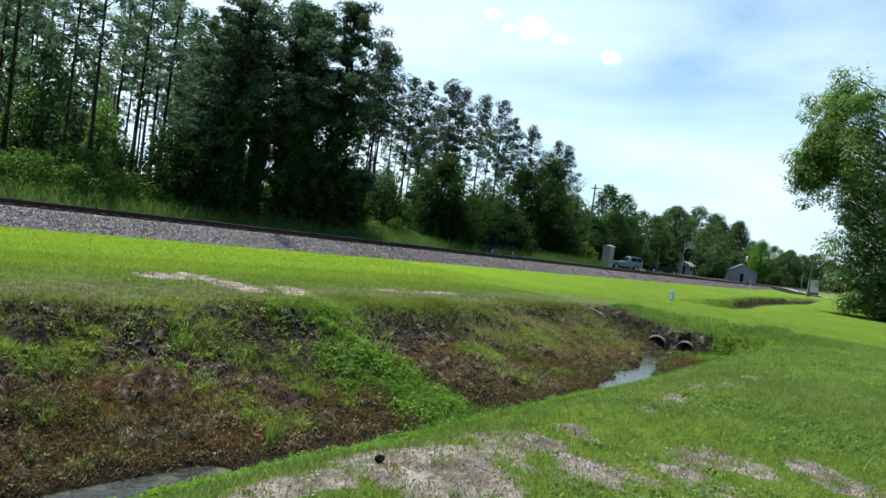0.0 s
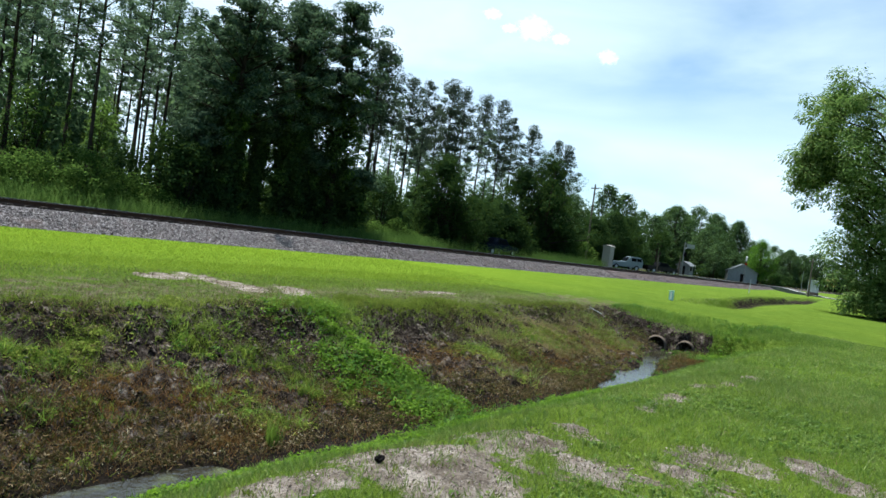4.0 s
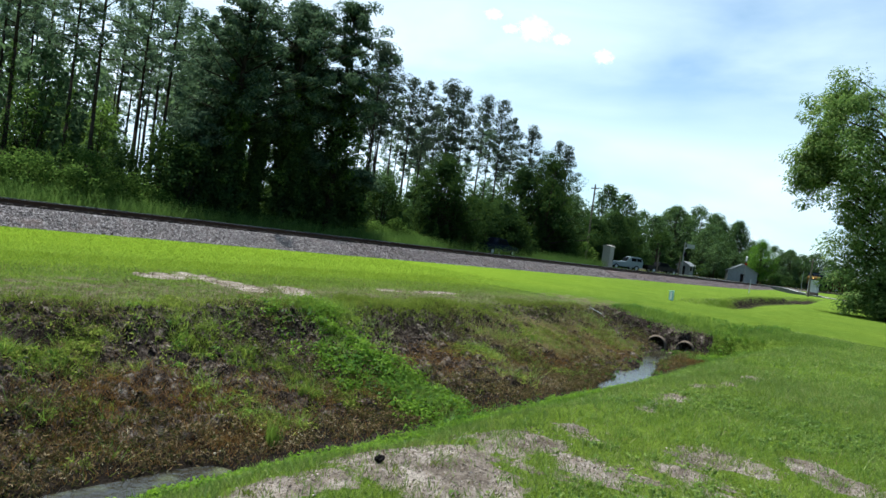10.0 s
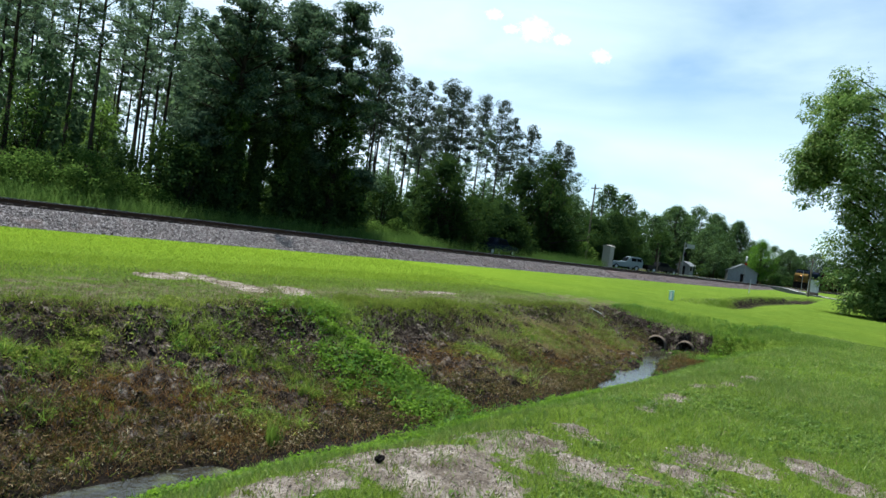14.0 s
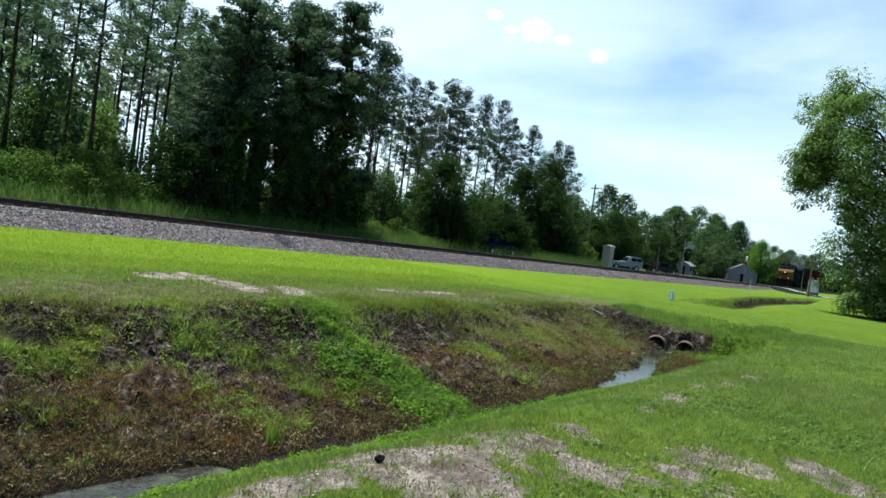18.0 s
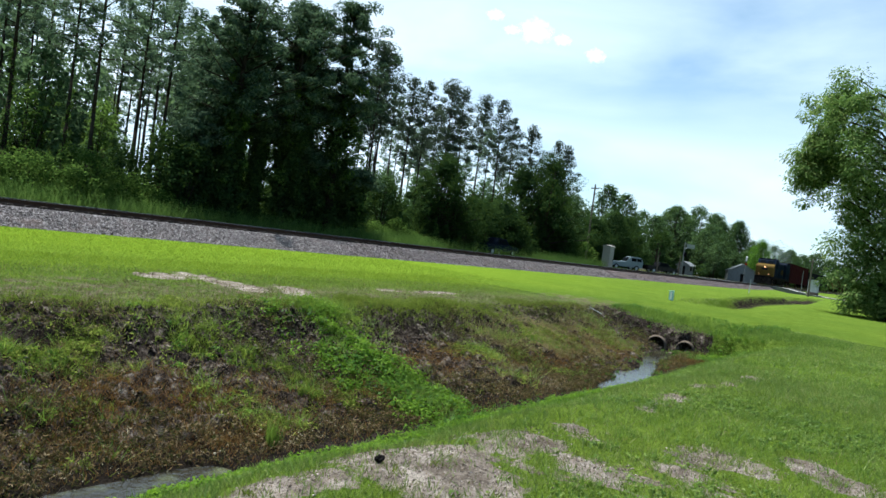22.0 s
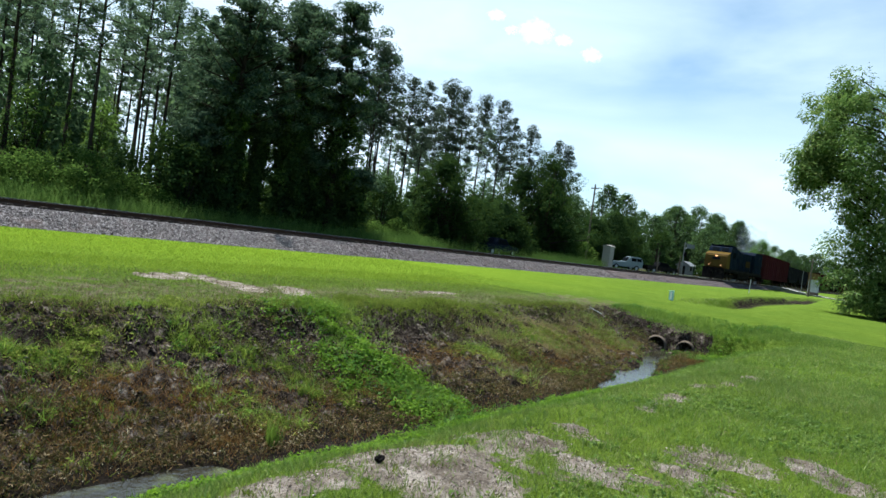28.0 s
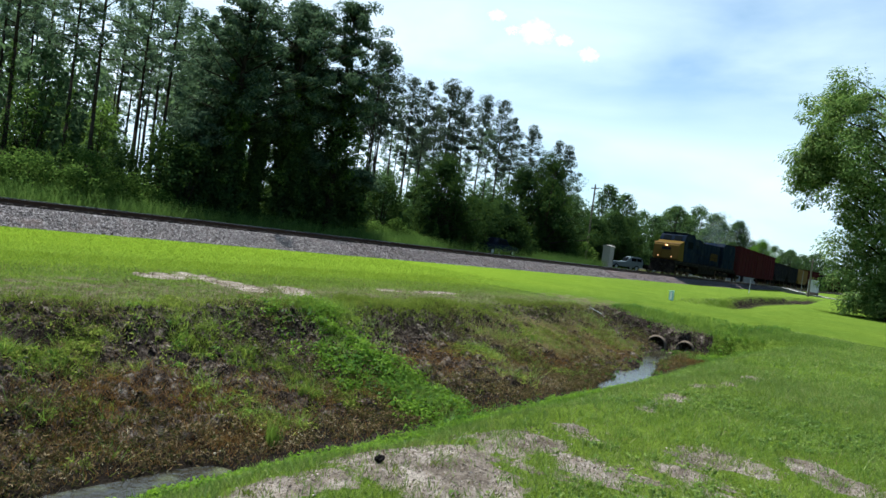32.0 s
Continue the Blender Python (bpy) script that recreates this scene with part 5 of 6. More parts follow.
BLACKCAR = painted("black_car_paint", (0.012, 0.012, 0.015), 0.25, wear=0.2, scale=2.0)
TYRE = painted("tyre_rubber", (0.02, 0.02, 0.02), 0.9, spec=0.0)
CONCRETE = painted("old_concrete", (0.125, 0.098, 0.078), 0.9, wear=0.8, scale=4.0, dirt=(0.05, 0.04, 0.03), bump=0.5, spec=0.0)
RED = glowing("red_signal_glow", (1.0, 0.12, 0.04), 0.10)
ASPHALT = painted("asphalt", (0.15, 0.145, 0.135), 0.9, wear=0.4, scale=2.0)


def truck(x, axles, parent, gauge=0.75, r=0.5):
    """A bogie: side frames, bolster and wheels on axles; x is its middle."""
    span = 1.85 * (axles - 1) / 2
    frame_bm = bmesh.new()
    for y in (-1.05, 1.05):
        block(x - span - 0.5, x + span + 0.5, y - 0.1, y + 0.1, 0.45, 0.85, 0.05, frame_bm)
    block(x - 0.3, x + 0.3, -1.0, 1.0, 0.55, 0.95, 0.0, frame_bm)
    bogie = part("bogie", frame_bm, GRIME, parent)
    for i in range(axles):
        ax = x - span + i * 1.85
        bm = bmesh.new()
        for y in (-gauge, gauge):
            rod((ax, y - 0.07, r), (ax, y + 0.07, r), r, r, 20, bm)
        rod((ax, -gauge, r), (ax, gauge, r), 0.09, 0.09, 8, bm)
        part("wheelset", bm, RUST, bogie)


def locomotive():
    t = thing("locomotive", "dark blue diesel locomotive with a yellow nose and lit headlights", "locomotive")
    part("underframe", block(0.3, 22.0, -1.45, 1.45, 1.15, 1.6, 0.04), GRIME, t)
    # hoods: x runs from the nose to the rear
    hood = part("hood", block(5.3, 16.4, -0.95, 0.95, 1.6, 4.25, 0.12), NAVY, t)
    part("radiator", prism([(16.4, 1.6), (21.4, 1.6), (21.4, 4.2), (21.0, 4.72), (16.9, 4.72), (16.4, 4.3)], 1, -1.4, 1.4), NAVY, t, "flared dark radiator section")
    for y in (-0.99, 0.99):
        for i in range(9):
            part("hood_door", block(5.7 + i * 1.15, 6.7 + i * 1.15, min(y, y * 1.02), max(y, y * 1.02), 1.8, 3.6, 0.0), NAVY, hood)
    part("exhaust_stack", block(10.2, 11.2, -0.35, 0.35, 4.2, 4.55, 0.05), GRIME, hood)
    part("dynamic_brake_housing", block(6.2, 8.6, -1.2, 1.2, 3.5, 4.45, 0.15), NAVY, hood)
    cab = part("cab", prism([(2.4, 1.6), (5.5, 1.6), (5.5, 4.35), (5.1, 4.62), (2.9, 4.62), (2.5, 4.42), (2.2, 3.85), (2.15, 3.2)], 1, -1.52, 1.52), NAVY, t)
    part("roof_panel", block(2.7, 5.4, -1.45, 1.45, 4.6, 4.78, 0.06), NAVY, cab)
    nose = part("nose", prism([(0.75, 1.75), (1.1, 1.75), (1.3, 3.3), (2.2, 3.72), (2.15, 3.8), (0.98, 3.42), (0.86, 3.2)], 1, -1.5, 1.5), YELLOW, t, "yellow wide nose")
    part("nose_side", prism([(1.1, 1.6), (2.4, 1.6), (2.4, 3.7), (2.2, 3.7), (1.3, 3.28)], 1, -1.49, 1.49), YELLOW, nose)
    part("nose_band", prism([(0.94, 3.40), (1.0, 3.36), (1.06, 3.50), (1.0, 3.50)], 1, -1.53, 1.53), TAN, nose, "pale line along the nose top")
    for y0, y1 in ((-1.1, -0.2), (0.2, 1.1)):
        part("windshield", prism([(2.19, 3.88), (2.45, 4.36), (2.42, 4.38), (2.16, 3.90)], 1, y0, y1), DARKGLASS, cab)
    part("nose_door", block(0.72, 0.82, 0.55, 1.15, 1.8, 2.7, 0.0), YELLOW, nose)
    part("logo_panel", block(0.72, 0.9, -0.5, 0.5, 2.72, 2.98, 0.0), NAVY, nose, "dark blue emblem panel")
    for y in (-0.085, 0.085):
        part("headlight", rod((0.80, y, 3.18), (0.92, y, 3.18), 0.075, 0.075, 12), LAMP, cab, "glowing headlight")
    for y in (-0.8, 0.8):
        part("ditch_light", rod((0.52, y, 1.95), (0.66, y, 1.95), 0.06, 0.06, 12), DIM, t, "glowing ditch light")
    part("pilot", prism([(0.25, 1.3), (0.7, 1.3), (0.55, 0.25), (0.1, 0.2), (0.2, 0.9)], 1, -1.45, 1.45), GRIME, t, "black snowplough pilot")
    part("anticlimber", block(0.15, 0.8, -1.5, 1.5, 1.3, 1.6, 0.05), GRIME, t)
    part("coupler", block(-0.45, 0.3, -0.15, 0.15, 0.75, 1.05, 0.04), GRIME, t)
    part("fuel_tank", prism([(-1.3, 0.55), (-1.3, 1.15), (1.3, 1.15), (1.3, 0.55), (1.0, 0.3), (-1.0, 0.3)], 0, 8.0, 14.2), GRIME, t)
    truck(4.2, 3, t, r=0.53)
    truck(18.0, 3, t, r=0.53)
    for y in (-1.42, 1.42):
        for i in range(9):
            x = 5.6 + i * 1.9
            part("stanchion", rod((x, y, 1.6), (x, y, 2.65), 0.02), GRIME, t)
        part("handrail", rod((5.6, y, 2.65), (21.4, y, 2.65), 0.022), GRIME, t)
        part("frame_stripe", block(0.8, 21.8, min(y * 1.021, y * 1.025), max(y * 1.021, y * 1.025), 1.42, 1.52), COALCAR, t)
        part("side_window", block(3.2, 4.9, min(y * 1.07, y * 1.077), max(y * 1.07, y * 1.077), 3.1, 3.9, 0.0), DARKGLASS, cab)
        part("side_emblem", block(12.6, 15.4, min(y * 0.72, y * 0.73), max(y * 0.72, y * 0.73), 2.3, 3.2, 0.0), OCHRE, hood, "faded ochre emblem block")
    for i in range(3):
        part("horn", rod((4.6, -0.2 + i * 0.2, 4.8), (4.2, -0.2 + i * 0.2, 4.82), 0.03, 0.08, 8), GRIME, cab)
    return t


def freight(name, label, mat, length, high, hopper=False, ribs=14):
    t = thing(name, label, "freight car", group="freight train")
    part("underframe", block(0.4, length - 0.4, -1.3, 1.3, 1.0, 1.25, 0.03), GRIME, t)
    if hopper:
        shell = prism([(0.8, 2.0), (2.6, 1.1), (length - 2.6, 1.1), (length - 0.8, 2.0), (length - 0.6, high), (0.6, high)], 1, -1.5, 1.5)
    else:
        shell = block(0.5, length - 0.5, -1.5, 1.5, 0.95, high, 0.06)
    body = part("body", shell, mat, t)
    for i in range(ribs):
        x = 1.0 + (length - 2.0) * i / (ribs - 1)
        for y in (-1.53, 1.53):
            part("rib", block(x - 0.06, x + 0.06, y - 0.04, y + 0.04, 1.35 if not hopper else 1.6, high - 0.1), mat, body)
    part("roof_rim", block(0.45, length - 0.45, -1.56, 1.56, high - 0.12, high + 0.02, 0.02), mat, body)
    if not hopper:
        part("sliding_door", block(length / 2 - 1.6, length / 2 + 1.6, -1.6, 1.6, 1.3, high - 0.3, 0.02), mat, body)
    for x in (0.47, length - 0.47):
        for k in range(8):
            part("rung", rod((x, -1.35, 1.3 + 0.4 * k), (x, -0.9, 1.3 + 0.4 * k), 0.02, n=5), GRIME, t)
        part("coupler", block(x - 0.7, x + 0.7, -0.12, 0.12, 0.8, 1.05), GRIME, t)
    truck(2.4, 2, t)
    truck(length - 2.4, 2, t)
    return t


def sized(car, longer=1.13):
    """Bulk up a vehicle to the tall modern loading gauge of this line."""
    for o in car.children:
        o.matrix_local = Matrix.Diagonal((longer, 1.04, 1.11, 1)) @ o.matrix_local
    return car


loco = sized(locomotive(), 1.19)
CONSIST = [(loco, -1.2, 22.9)]
at = 22.6
for name, label, mat, length, high, hopper in (
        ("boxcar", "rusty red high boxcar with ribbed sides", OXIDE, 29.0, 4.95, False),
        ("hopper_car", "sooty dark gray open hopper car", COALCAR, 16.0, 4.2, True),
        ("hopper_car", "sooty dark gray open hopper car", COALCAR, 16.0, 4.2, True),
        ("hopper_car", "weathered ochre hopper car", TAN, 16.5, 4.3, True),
        ("boxcar", "rusty red high boxcar with ribbed sides", OXIDE, 18.0, 4.7, False),
        ("hopper_car", "sooty dark gray open hopper car", COALCAR, 16.5, 4.2, True),
        ("boxcar", "rusty red high boxcar with ribbed sides", OXIDE, 18.0, 4.7, False),
        ("hopper_car", "sooty dark gray open hopper car", COALCAR, 16.5, 4.2, True)):
    CONSIST.append((sized(freight(name, label, mat, length, high, hopper)), at, length))
    at += length + 0.5

# ---- culvert ----
def culvert_pipe(s, a, z, r=0.27, tilt=0):
    t = thing("culvert_pipe", "old concrete culvert pipe, mouth half drowned in mud", "culvert pipe", on_line(s, a, z, tilt), "culvert pipes")
    bm = bmesh.new()
    prof = [(0, r), (0.02, r + 0.03), (0.07, r + 0.035), (0.09, r + 0.005), (0.15, r + 0.01), (0.17, r + 0.045), (0.24, r + 0.045), (0.32, r + 0.02), (3.0, r + 0.03), (3.0, r - 0.02), (0.02, r - 0.02)]
    n = 28
    rings = [[bm.verts.new((x, q * math.cos(2 * math.pi * i / n), q * math.sin(2 * math.pi * i / n))) for i in range(n)] for x, q in prof]
    for j in range(len(prof)):
        for i in range(n):
            bm.faces.new((rings[j][i], rings[j][(i + 1) % n], rings[(j + 1) % len(prof)][(i + 1) % n], rings[(j + 1) % len(prof)][i]))
    bmesh.ops.recalc_face_normals(bm, faces=bm.faces)
    part("pipe", bm, CONCRETE, t, smooth=True)
    # black lining and disc stand in for the shade inside the pipe
    lining = bmesh.new()
    bmesh.ops.create_cone(lining, cap_ends=False, segments=n, radius1=r - 0.024, radius2=r - 0.024, depth=2.9, matrix=Matrix.Translation((1.5, 0, 0)) @ Matrix.Rotation(radians(90), 4, "Y"))
    part("lining", lining, GRIME, t, "inner wall blackened for the shade inside", True)
    part("silt_plug", rod((0.45, 0, 0), (0.5, 0, 0), r, r, 20), GRIME, t, "black disc in place of the pipe's dark inside")


culvert_pipe(-50.35, 20.05, -0.86, 0.28, 15)
culvert_pipe(-49.9, 20.80, -0.88, 0.25, 15)

# ---- by the line ----
def marker_stake(s, a):
    t = thing("marker_post", "short pale teal utility marker post in the grass", "marker post", on_line(s, a, float(height(s, a))))
    part("post", block(-0.11, 0.11, -0.09, 0.09, -0.1, 0.44, 0.02), TEAL, t)
    part("face_plate", block(-0.125, -0.112, -0.07, 0.03, 0.05, 0.43), WHITE, t, "white plate")
    part("cap", block(-0.12, 0.12, -0.1, 0.1, 0.44, 0.48, 0.01), TEAL, t)


marker_stake(-38.4, 16.1)


def relay_box(s, a, w, d, h, mat, name, label, lift=0.0):
    t = thing(name, label, "equipment cabinet", on_line(s, a, float(height(s, a)) + lift))
    part("base", block(-w / 2 - 0.05, w / 2 + 0.05, -d / 2 - 0.05, d / 2 + 0.05, -0.1 - lift, 0.2, 0.02), CONCRETE, t)
    part("body", block(-w / 2, w / 2, -d / 2, d / 2, 0.2, h, 0.02), mat, t)
    part("roof", prism([(-d / 2 - 0.08, h), (d / 2 + 0.08, h), (d / 2 + 0.08, h + 0.06), (0, h + 0.2), (-d / 2 - 0.08, h + 0.06)], 0, -w / 2 - 0.08, w / 2 + 0.08), mat, t)
    door = part("door", block(-0.45, 0.45, -d / 2 - 0.03, -d / 2 - 0.004, 0.35, h - 0.15, 0.01), mat, t)
    part("handle", block(0.3, 0.36, -d / 2 - 0.08, -d / 2 - 0.03, 1.1, 1.35), GRIME, door)


relay_box(-2.4, -4.6, 1.15, 0.9, 2.75, BEIGE, "relay_cabinet", "tall beige steel relay cabinet beside the track")
relay_box(62.0, 6.2, 2.1, 1.5, 2.3, PALE, "signal_cabinet", "pale gray signal cabinet by the level crossing", 0.55)


def utility_pole(s, a, h, cross=True):
    t = thing("utility_pole", "weathered wooden utility pole with a crossarm", "utility pole", on_line(s, a, float(height(s, a)) - 0.05), "utility poles")
    part("pole", rod((0, 0, 0), (0, 0, h), 0.16, 0.10, 10), TIMBER, t)
    part("crossarm", block(-0.06, 0.06, -0.55, 0.55, h - 0.6, h - 0.48), TIMBER, t)
    for y in (-0.45, 0.45):
        part("insulator", rod((0, y, h - 0.48), (0, y, h - 0.32), 0.05, 0.03, 8), PALE, t)


utility_pole(6.6, -12, 11.0)
utility_pole(47.0, 8.0, 6.4)


def crossing_signal(s, a, h=5.0, turn=0):
    t = thing("crossing_signal", "railway crossing signal mast with crossbuck and red lamps", "crossing signal", on_line(s, a, float(height(s, a)), turn), "crossing signals")
    part("mast", rod((0, 0, 0), (0, 0, h), 0.07, 0.06, 10), ROOFING, t)
    for k in (-1, 1):
        part("crossbuck_board", block(-0.55, 0.55, -0.1, -0.07, -0.11, 0.11), WHITE, t).matrix_local = pose(0, 0, h - 0.35, 0, 45 * k, 0)
        part("flasher", rod((0.45 * k, -0.14, h - 1.4), (0.45 * k, -0.05, h - 1.4), 0.3, 0.3, 14), GRIME, t)
        part("red_lens", rod((0.45 * k, -0.17, h - 1.4), (0.45 * k, -0.14, h - 1.4), 0.2, 0.2, 14), RED, t, "glowing red lens")
    part("crossarm", rod((-0.5, 0, h - 1.4), (0.5, 0, h - 1.4), 0.03), PALE, t)


crossing_signal(59.3, -5.2, 5.4)
stake = thing("marker_pole", "tall thin gray pole beside the track", "marker pole", on_line(52.0, 6.0, float(height(52.0, 6.0)) - 0.1))
part("pole", rod((0, 0, 0), (0, 0, 4.4), 0.05, 0.04, 9), ROOFING, stake)


def pickup(s, a, turn, label, mat):
    t = thing("pickup_truck", label, "pickup truck", on_line(s, a, float(height(s, a)), turn))
    part("body", prism([(-2.7, 0.45), (2.7, 0.45), (2.75, 0.85), (2.6, 1.02), (1.2, 1.1), (-2.7, 1.1)], 1, -0.95, 0.95), mat, t)
    cab = part("cab", prism([(-1.0, 1.1), (1.25, 1.1), (0.5, 1.72), (-0.75, 1.76)], 1, -0.84, 0.84), mat, t)
    for y in (-0.845, 0.845):
        part("side_window", prism([(-0.8, 1.15), (1.0, 1.15), (0.45, 1.62), (-0.65, 1.66)], 1, min(y, y * 1.008), max(y, y * 1.008)), DARKGLASS, cab)
    part("bumper", block(2.68, 2.82, -0.9, 0.9, 0.45, 0.68, 0.03), PALE, t)
    for x in (-1.75, 1.75):
        for y in (-0.85, 0.85):
            wheel = part("wheel", rod((x, y - 0.12, 0.38), (x, y + 0.12, 0.38), 0.38, 0.38, 18), TYRE, t)
            part("rim", rod((x, y - 0.125, 0.38), (x, y + 0.125, 0.38), 0.21, 0.21, 12), PALE, wheel)




def van(s, a, turn, label, mat):
    t = thing("van", label, "van", on_line(s, a, float(height(s, a)), turn))
    body = part("body", prism([(-2.4, 0.42), (2.5, 0.42), (2.55, 0.8), (2.3, 0.98), (0.15, 1.15), (-0.4, 1.82), (-0.75, 1.94), (-1.9, 1.95), (-2.25, 1.8), (-2.45, 1.25)], 1, -0.95, 0.95), mat, t)
    bmesh_edit = bmesh.new()
    bmesh_edit.from_mesh(body.data)
    bmesh.ops.bevel(bmesh_edit, geom=list(bmesh_edit.edges), offset=0.09, segments=2, affect="EDGES")
    bmesh_edit.to_mesh(body.data)
    bmesh_edit.free()
    for y in (-0.955, 0.955):
        lo, hi = min(y, y * 1.01), max(y, y * 1.01)
        for x0, x1 in ((-2.15, -1.45), (-1.35, -0.6)):
            part("side_window", block(x0, x1, lo, hi, 1.3, 1.75, 0.0), DARKGLASS, body)
    part("windshield", prism([(0.12, 1.21), (-0.36, 1.79), (-0.33, 1.82), (0.15, 1.24)], 1, -0.75, 0.75), DARKGLASS, body)
    part("rear_window", block(-2.50, -2.44, -0.65, 0.65, 1.3, 1.72, 0.0), DARKGLASS, body)
    part("bumper", block(2.48, 2.62, -0.88, 0.88, 0.42, 0.66, 0.04), GRIME, t)
    for x in (-1.5, 1.6):
        for y in (-0.86, 0.86):
            wheel = part("wheel", rod((x, y - 0.12, 0.36), (x, y + 0.12, 0.36), 0.36, 0.36, 18), TYRE, t)
            part("rim", rod((x, y - 0.125, 0.36), (x, y + 0.125, 0.36), 0.21, 0.21, 12), PALE, wheel)


van(14.6, -10, 140, "silver parked van in dappled light beyond the track", SILVER)
pickup(29.0, -10.0, -40, "black parked pickup truck", BLACKCAR)
pickup(-20, -8.2, 0, "dark blue parked pickup truck in the shade", NAVY)


def shed(s, a, l, w, h, turn, label, mat):
    t = thing("house", label, "house", on_line(s, a, float(height(s, a)), turn))
    wall = part("wall", prism([(-w / 2, 0), (w / 2, 0), (w / 2, h), (0, h + w * 0.28), (-w / 2, h)], 0, -l / 2, l / 2), mat, t)
    for k in (-1, 1):
        part("roof", prism([(k * (w / 2 + 0.3), h - 0.16), (0, h + w * 0.28 + 0.02), (0, h + w * 0.28 + 0.12), (k * (w / 2 + 0.3), h - 0.06)], 0, -l / 2 - 0.3, l / 2 + 0.3), ROOFING, t)
    part("door", block(-l / 2 - 0.05, -l / 2 - 0.004, -0.5, 0.5, 0.05, 2.1), GRIME, wall)
    for x in (-l / 4, l / 4):
        part("window", block(x - 0.5, x + 0.5, -w / 2 - 0.05, -w / 2 - 0.004, 1.0, 2.0), DARKGLASS, wall)


shed(107, -18, 6, 7, 2.7, 22, "white wooden house with a gray roof under trees", CLAPBOARD)
shed(82, -24, 4, 3, 2.3, 0, "gray metal shed under trees", ROOFING)

def palm(s, a, h):
    t = thing("palm_tree", "cabbage palm with a round head of fan leaves", "tree", on_line(s, a, float(height(s, a))))
    part("trunk", rod((0, 0, -0.1), (0.1, 0, h), 0.2, 0.16, 9), BARK, t)
    centre = np.array([0.1, 0, h])
    v = []
    for i in range(46):
        az, el = i * 2.4, random.uniform(-0.9, 1.3)
        way = np.array([math.cos(az) * math.cos(el), math.sin(az) * math.cos(el), math.sin(el)])
        hub = centre + way * 1.0
        for k in range(14):
            tip = hub + unit(way + 0.8 * rnd(1, 3)[0]) * 0.95 - np.array([0, 0, 0.15])
            side = unit(np.cross(way, rnd(1, 3)[0])) * 0.05
            v.append([hub, (hub + tip) / 2 + side, tip, (hub + tip) / 2 - side])
    head = new("fronds", quads("fronds", np.array(v), OAK))
    head.name = "frond_head"
    head.parent = t


screen = [shrub(3.0, 2.2, OAK, 0.4, 26, 40)]
for s, a, size in ((112, -11, 1.0), (118, -12, 1.2), (48, -17, 1.0), (73, -15.5, 1.2), (35, -20, 1.3), (42, -24, 1.4), (28, -18, 1.2), (75, -18, 1.0), (72, -30, 1.3), (88, -32, 1.3)):
    place(screen[0], s, a, size)
for i in range(26):                                   # low growth that closes the view under the far trees
    place(screen[0], 118 + 8.5 * i + random.uniform(-2, 2), -16 - 0.06 * i * 8.5 - random.uniform(0, 6), random.uniform(0.9, 1.5))
drop(screen[0])
palm(44.3, -17, 5.4)
palm(48.5, -18, 6.3)


def cantilever(s, a, h):
    t = thing("signal_mast", "gray steel mast with a pale sign board on an arm", "signal mast", on_line(s, a, float(height(s, a))))
    part("mast", rod((0, 0, 0), (0, 0, h), 0.11, 0.08, 10), ROOFING, t)
    part("arm", rod((0, 0, h - 0.25), (2.2, -0.6, h - 0.25), 0.05), ROOFING, t)
    part("brace", rod((0, 0, h - 1.2), (1.2, -0.33, h - 0.3), 0.03), PALE, t)
    part("sign_board", block(0.3, 2.3, -0.03, 0.03, -0.75, -0.1, 0.02), ROOFING, t).matrix_local = pose(0, -0.1, h - 0.1, 0, 0, -15)
    part("lamp_head", block(-0.25, 0.25, -0.35, -0.1, h - 2.2, h - 1.5, 0.05), GRIME, t)


cantilever(24.5, -5.2, 5.4)
for s, a, h in ((22.0, -8.0, 3.0), (28.5, -7.0, 3.4), (34.0, -9.0, 2.6)):
    post = thing("fence_post", "weathered wooden post among the weeds", "post", on_line(s, a, float(height(s, a)) - 0.1), "posts by the track")
    part("post", rod((0, 0, 0), (0, 0, h), 0.1, 0.08, 9), TIMBER, post)
leaning = thing("marker_pole", "thin pale marker pole leaning in the grass", "marker pole", on_line(9.0, 8.2, float(height(9.0, 8.2)) - 0.1))
part("pole", rod((0, 0, 0), (0.25, 0, 1.7), 0.045, 0.04, 8), PALE, leaning)
drift = thing("drift_log", "bleached broken pipe lying on the ditch rim", "pipe", on_line(-51.3, 18.3, -0.06))
part("pipe", rod((-0.14, 0.16, 0.09), (0.14, -0.16, -0.06), 0.03, 0.026, 10), PALE, drift)
lump = thing("rubber_scrap", "black scrap lying on bare sand", "scrap", on_line(-66.85, 24.35, float(height(-66.85, 24.35))))
bm = bmesh.new()
bmesh.ops.create_icosphere(bm, subdivisions=2, radius=0.038)
for v in bm.verts:
    v.co *= 0.75 + 0.7 * noise.noise(v.co * 22)
    v.co.x *= 1.3
    v.co.z = v.co.z * 0.9 + 0.03 + 0.3 * v.co.x
part("scrap", bm, GRIME, lump)

# road over the line
road = tagged(new("road", bpy.data.meshes.new("road")), "gray asphalt road over the level crossing", "road", kind="structure")
rb = bmesh.new()
prism([(-25, 0.16), (-9, 0.20), (-4, 0.6), (-1.5, 0.97), (4, 0.97), (10, 0.9), (50, 0.95), (50, 0.0), (-25, -0.3)], 0, 60, 67, rb)
rb.to_mesh(road.data)
rb.free()
road.data.materials.append(ASPHALT)
road.matrix_world = TRACK
edge_line = tagged(new("road_marking", bpy.data.meshes.new("road_marking")), "white painted road edge line", "road marking", kind="structure")
rb = bmesh.new()
prism([(-25, 0.166), (-9, 0.206), (-4, 0.606), (-1.5, 0.976), (4, 0.976), (4, 0.95), (-1.5, 0.95), (-4, 0.58), (-9, 0.18), (-25, 0.14)], 0, 60.1, 60.5, rb)
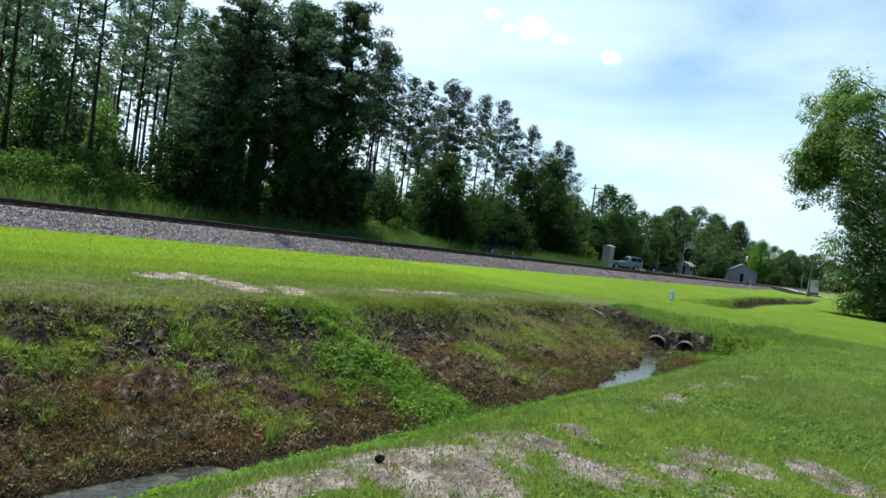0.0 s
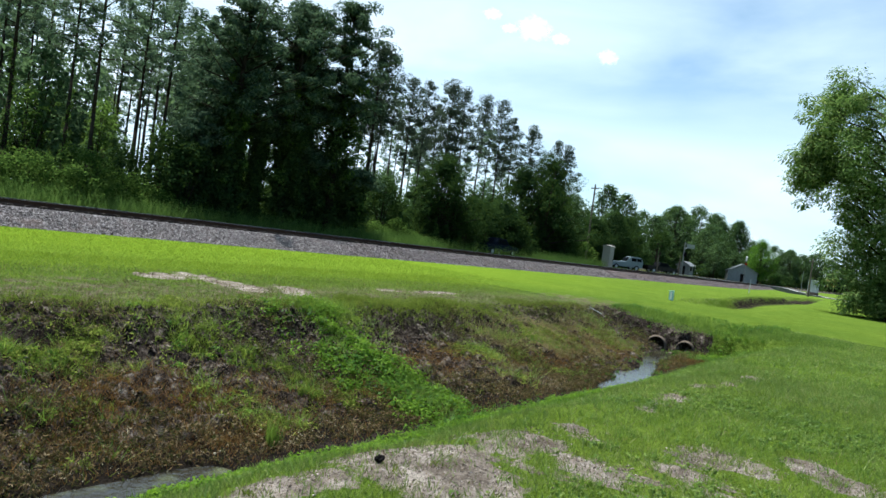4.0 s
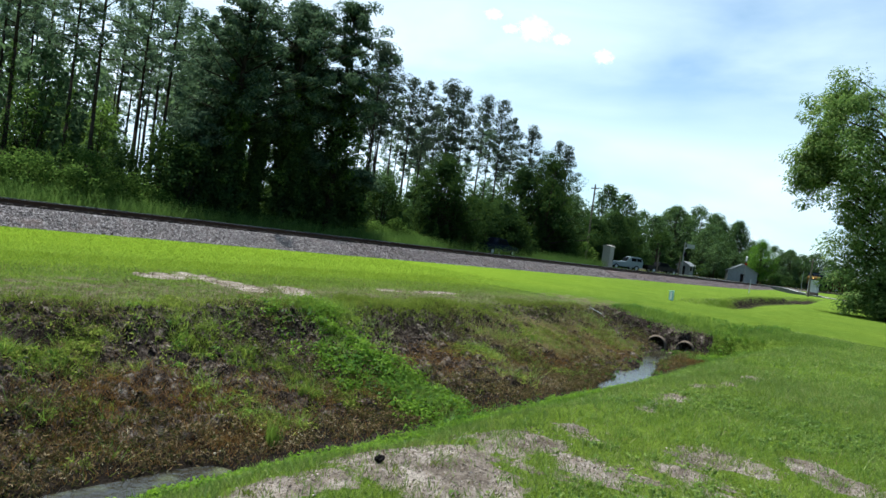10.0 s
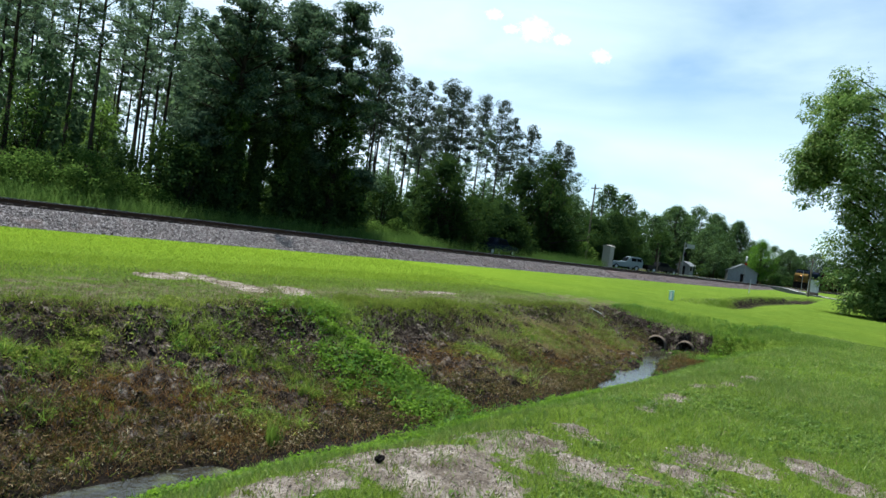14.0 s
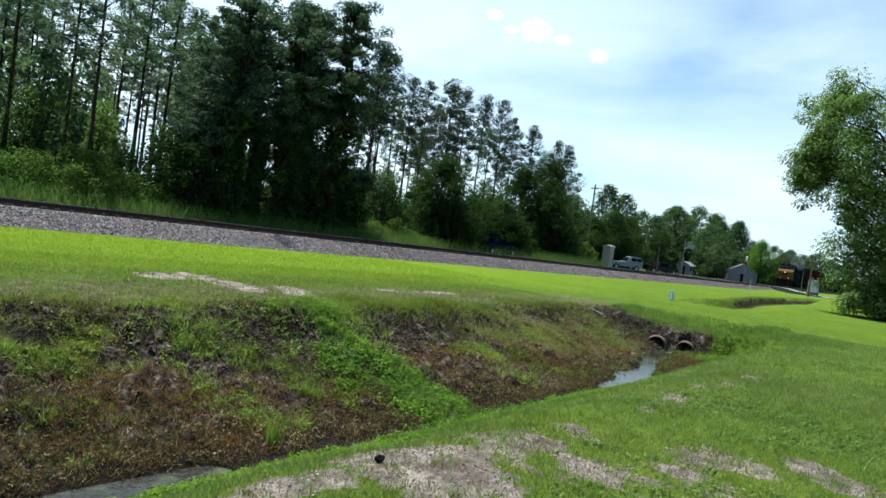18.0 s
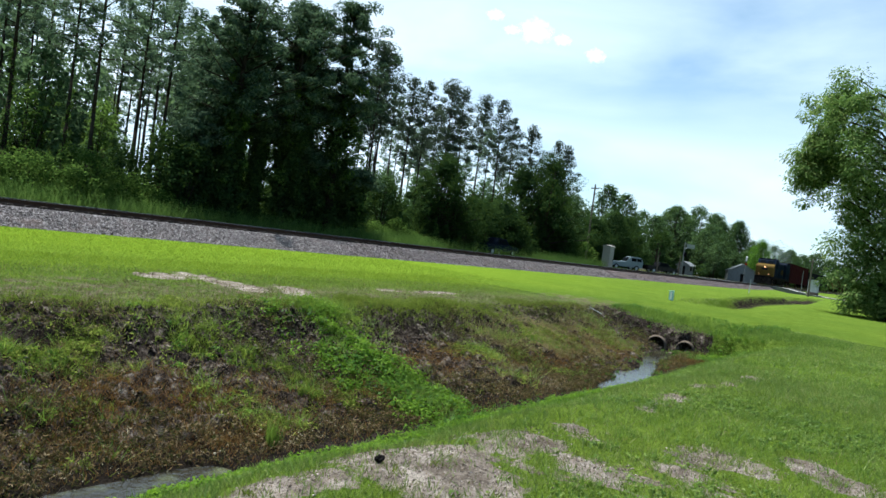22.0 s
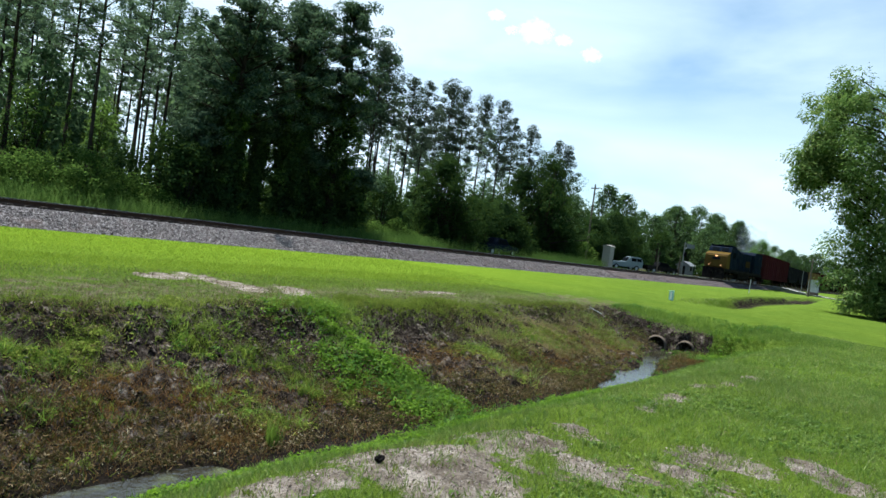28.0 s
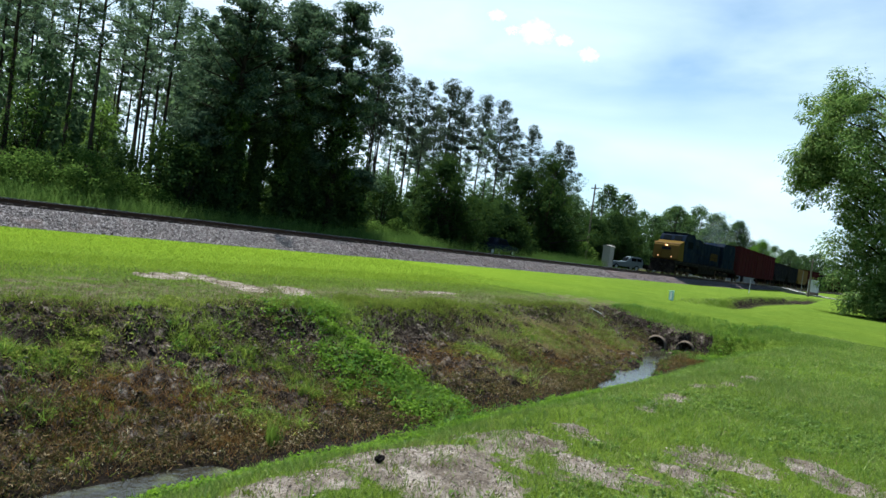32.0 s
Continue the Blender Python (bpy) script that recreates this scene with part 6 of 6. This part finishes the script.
rb.to_mesh(edge_line.data)
rb.free()
edge_line.data.materials.append(WHITE)
edge_line.matrix_world = TRACK

# ties, last of the pieces
tie_me = None
for i in range(300):
    if tie_me is None:
        bm = block(-0.11, 0.11, -0.55, 2.05, 0.64, 0.83, 0.012)
        first = part("railroad_tie", bm, TIE, track)
        tie_me = first.data
        first.location = (-80, 0, 0)
    else:
        ob = new("railroad_tie", tie_me)
        ob.parent = track
        ob.location = (-80 + i * 0.55, random.uniform(-0.03, 0.03) - float(bend(-80 + i * 0.55)), random.uniform(-0.012, 0.012))


# small puffs of cloud, far off
def build_puff(nt):
    tc = add(nt, "ShaderNodeTexCoord")
    ball = add(nt, "ShaderNodeTexGradient", [("Vector", tc.outputs["Object"])], attrs={"gradient_type": "SPHERICAL"})
    n = add(nt, "ShaderNodeTexNoise", [("Vector", tc.outputs["Object"])], Scale=2.2, Detail=6.0, Roughness=0.6).outputs["Fac"]
    m = add(nt, "ShaderNodeMath", [(0, n), (2, ball.outputs["Fac"])], attrs={"operation": "MULTIPLY_ADD"})
    m.inputs[1].default_value = 1.7
    a = ramp(nt, half_of(nt, m.outputs[0]), (0.56, gray(0)), (0.78, gray(0.85)))
    glow = add(nt, "ShaderNodeEmission", Color=(0.97, 0.99, 1, 1), Strength=0.68)
    clear = add(nt, "ShaderNodeBsdfTransparent")
    return add(nt, "ShaderNodeMixShader", [(0, a), (1, clear.outputs[0]), (2, glow.outputs[0])]).outputs[0]


PUFF = material("cloud_puff", build_puff)


def cloud_puff(x, z, w, h):
    """A puff 2400 m off; x and z are its offsets there."""
    bm = bmesh.new()
    bmesh.ops.create_grid(bm, x_segments=1, y_segments=1, size=1.0)
    ob = part("cloud", bm, PUFF)
    ob.scale = (w, h, 1)
    tagged(ob, "small soft white cloud puff high in the sky", "cloud", "cloud puffs", "structure")
    return ob, Vector((x, 2400, z))


PUFFS = [(cloud_puff(233, 857, 98, 78), (14, -14)), (cloud_puff(68, 892, 50, 36), (20, -4)), (cloud_puff(341, 829, 50, 36), (16, -4)), (cloud_puff(546, 783, 56, 46), (-86, 0)), (cloud_puff(140, 846, 46, 30), (18, -8))]


def build_smoke(nt):
    clear = add(nt, "ShaderNodeBsdfTransparent")
    soot = add(nt, "ShaderNodeBsdfDiffuse", Color=(0.30, 0.33, 0.37, 1))
    return add(nt, "ShaderNodeMixShader", [(1, clear.outputs[0]), (2, soot.outputs[0])], Fac=0.04).outputs[0]


SMOKE = material("thin_exhaust_smoke", build_smoke)
smoke = thing("exhaust_smoke", "thin gray diesel smoke over the locomotive", "smoke")
for i in range(4):
    f = i / 3
    bm = bmesh.new()
    bmesh.ops.create_icosphere(bm, subdivisions=4, radius=0.9 + 2.0 * f)
    shift = Vector((random.uniform(0, 50), i * 7, 0))
    for v in bm.verts:
        v.co *= 0.75 + 0.5 * noise.noise(v.co * 0.7 + shift)
        v.co.x *= 1.5
    puff = part("smoke_puff", bm, SMOKE, smoke, smooth=True)
    puff.location = (10 + 16 * f + random.uniform(-1, 1), random.uniform(-0.7, 0.7) * (1 + f), 5.3 + 2.6 * f + random.uniform(-0.5, 0.5))
CONSIST.append((smoke, 0.0, 22.0))


# ---- what moves ----
def motions():
    for (puff, at), (dx, dz) in PUFFS:
        walk(puff, [(t, pose(at.x + dx * t / 32, at.y, at.z + dz * t / 32, 90, -7.5, 0)) for t in (0, 16, 32)])
    # treetops and the lawn tree lean in the wind
    for k, tree in enumerate(SWAYING):
        home = tree.matrix_world.copy()
        rows = []
        for i in range(17):
            t = i * 2.0
            lean = 0.22 * math.sin(t * 0.9 + k) + 0.16 * math.sin(t * 0.37 + 2.1 * k)
            rows.append((t, home @ pose(0, 0, 0, lean, 0.7 * lean, 0)))
        walk(tree, rows)
    rows = [(0, 197.1), (6, 163.4), (9, 147.2), (11, 135.6), (13, 126.1), (14.5, 117.0), (17, 99.7), (19, 84.5), (20, 76.4), (23, 56.7), (25, 43.9), (28, 25.9), (30, 15.8), (32, 5.6)]
    for car, offset, length in CONSIST:
        keys = []
        for t, s in rows:
            s = s + offset * 1.13
            a0, a1 = -0.75 + float(bend(s)), -0.75 + float(bend(s + length * 1.13))
            keys.append((t, on_line(s, a0, 1.0, math.degrees(math.atan2(a0 - a1, length * 1.13)))))
        walk(car, keys)


motions()
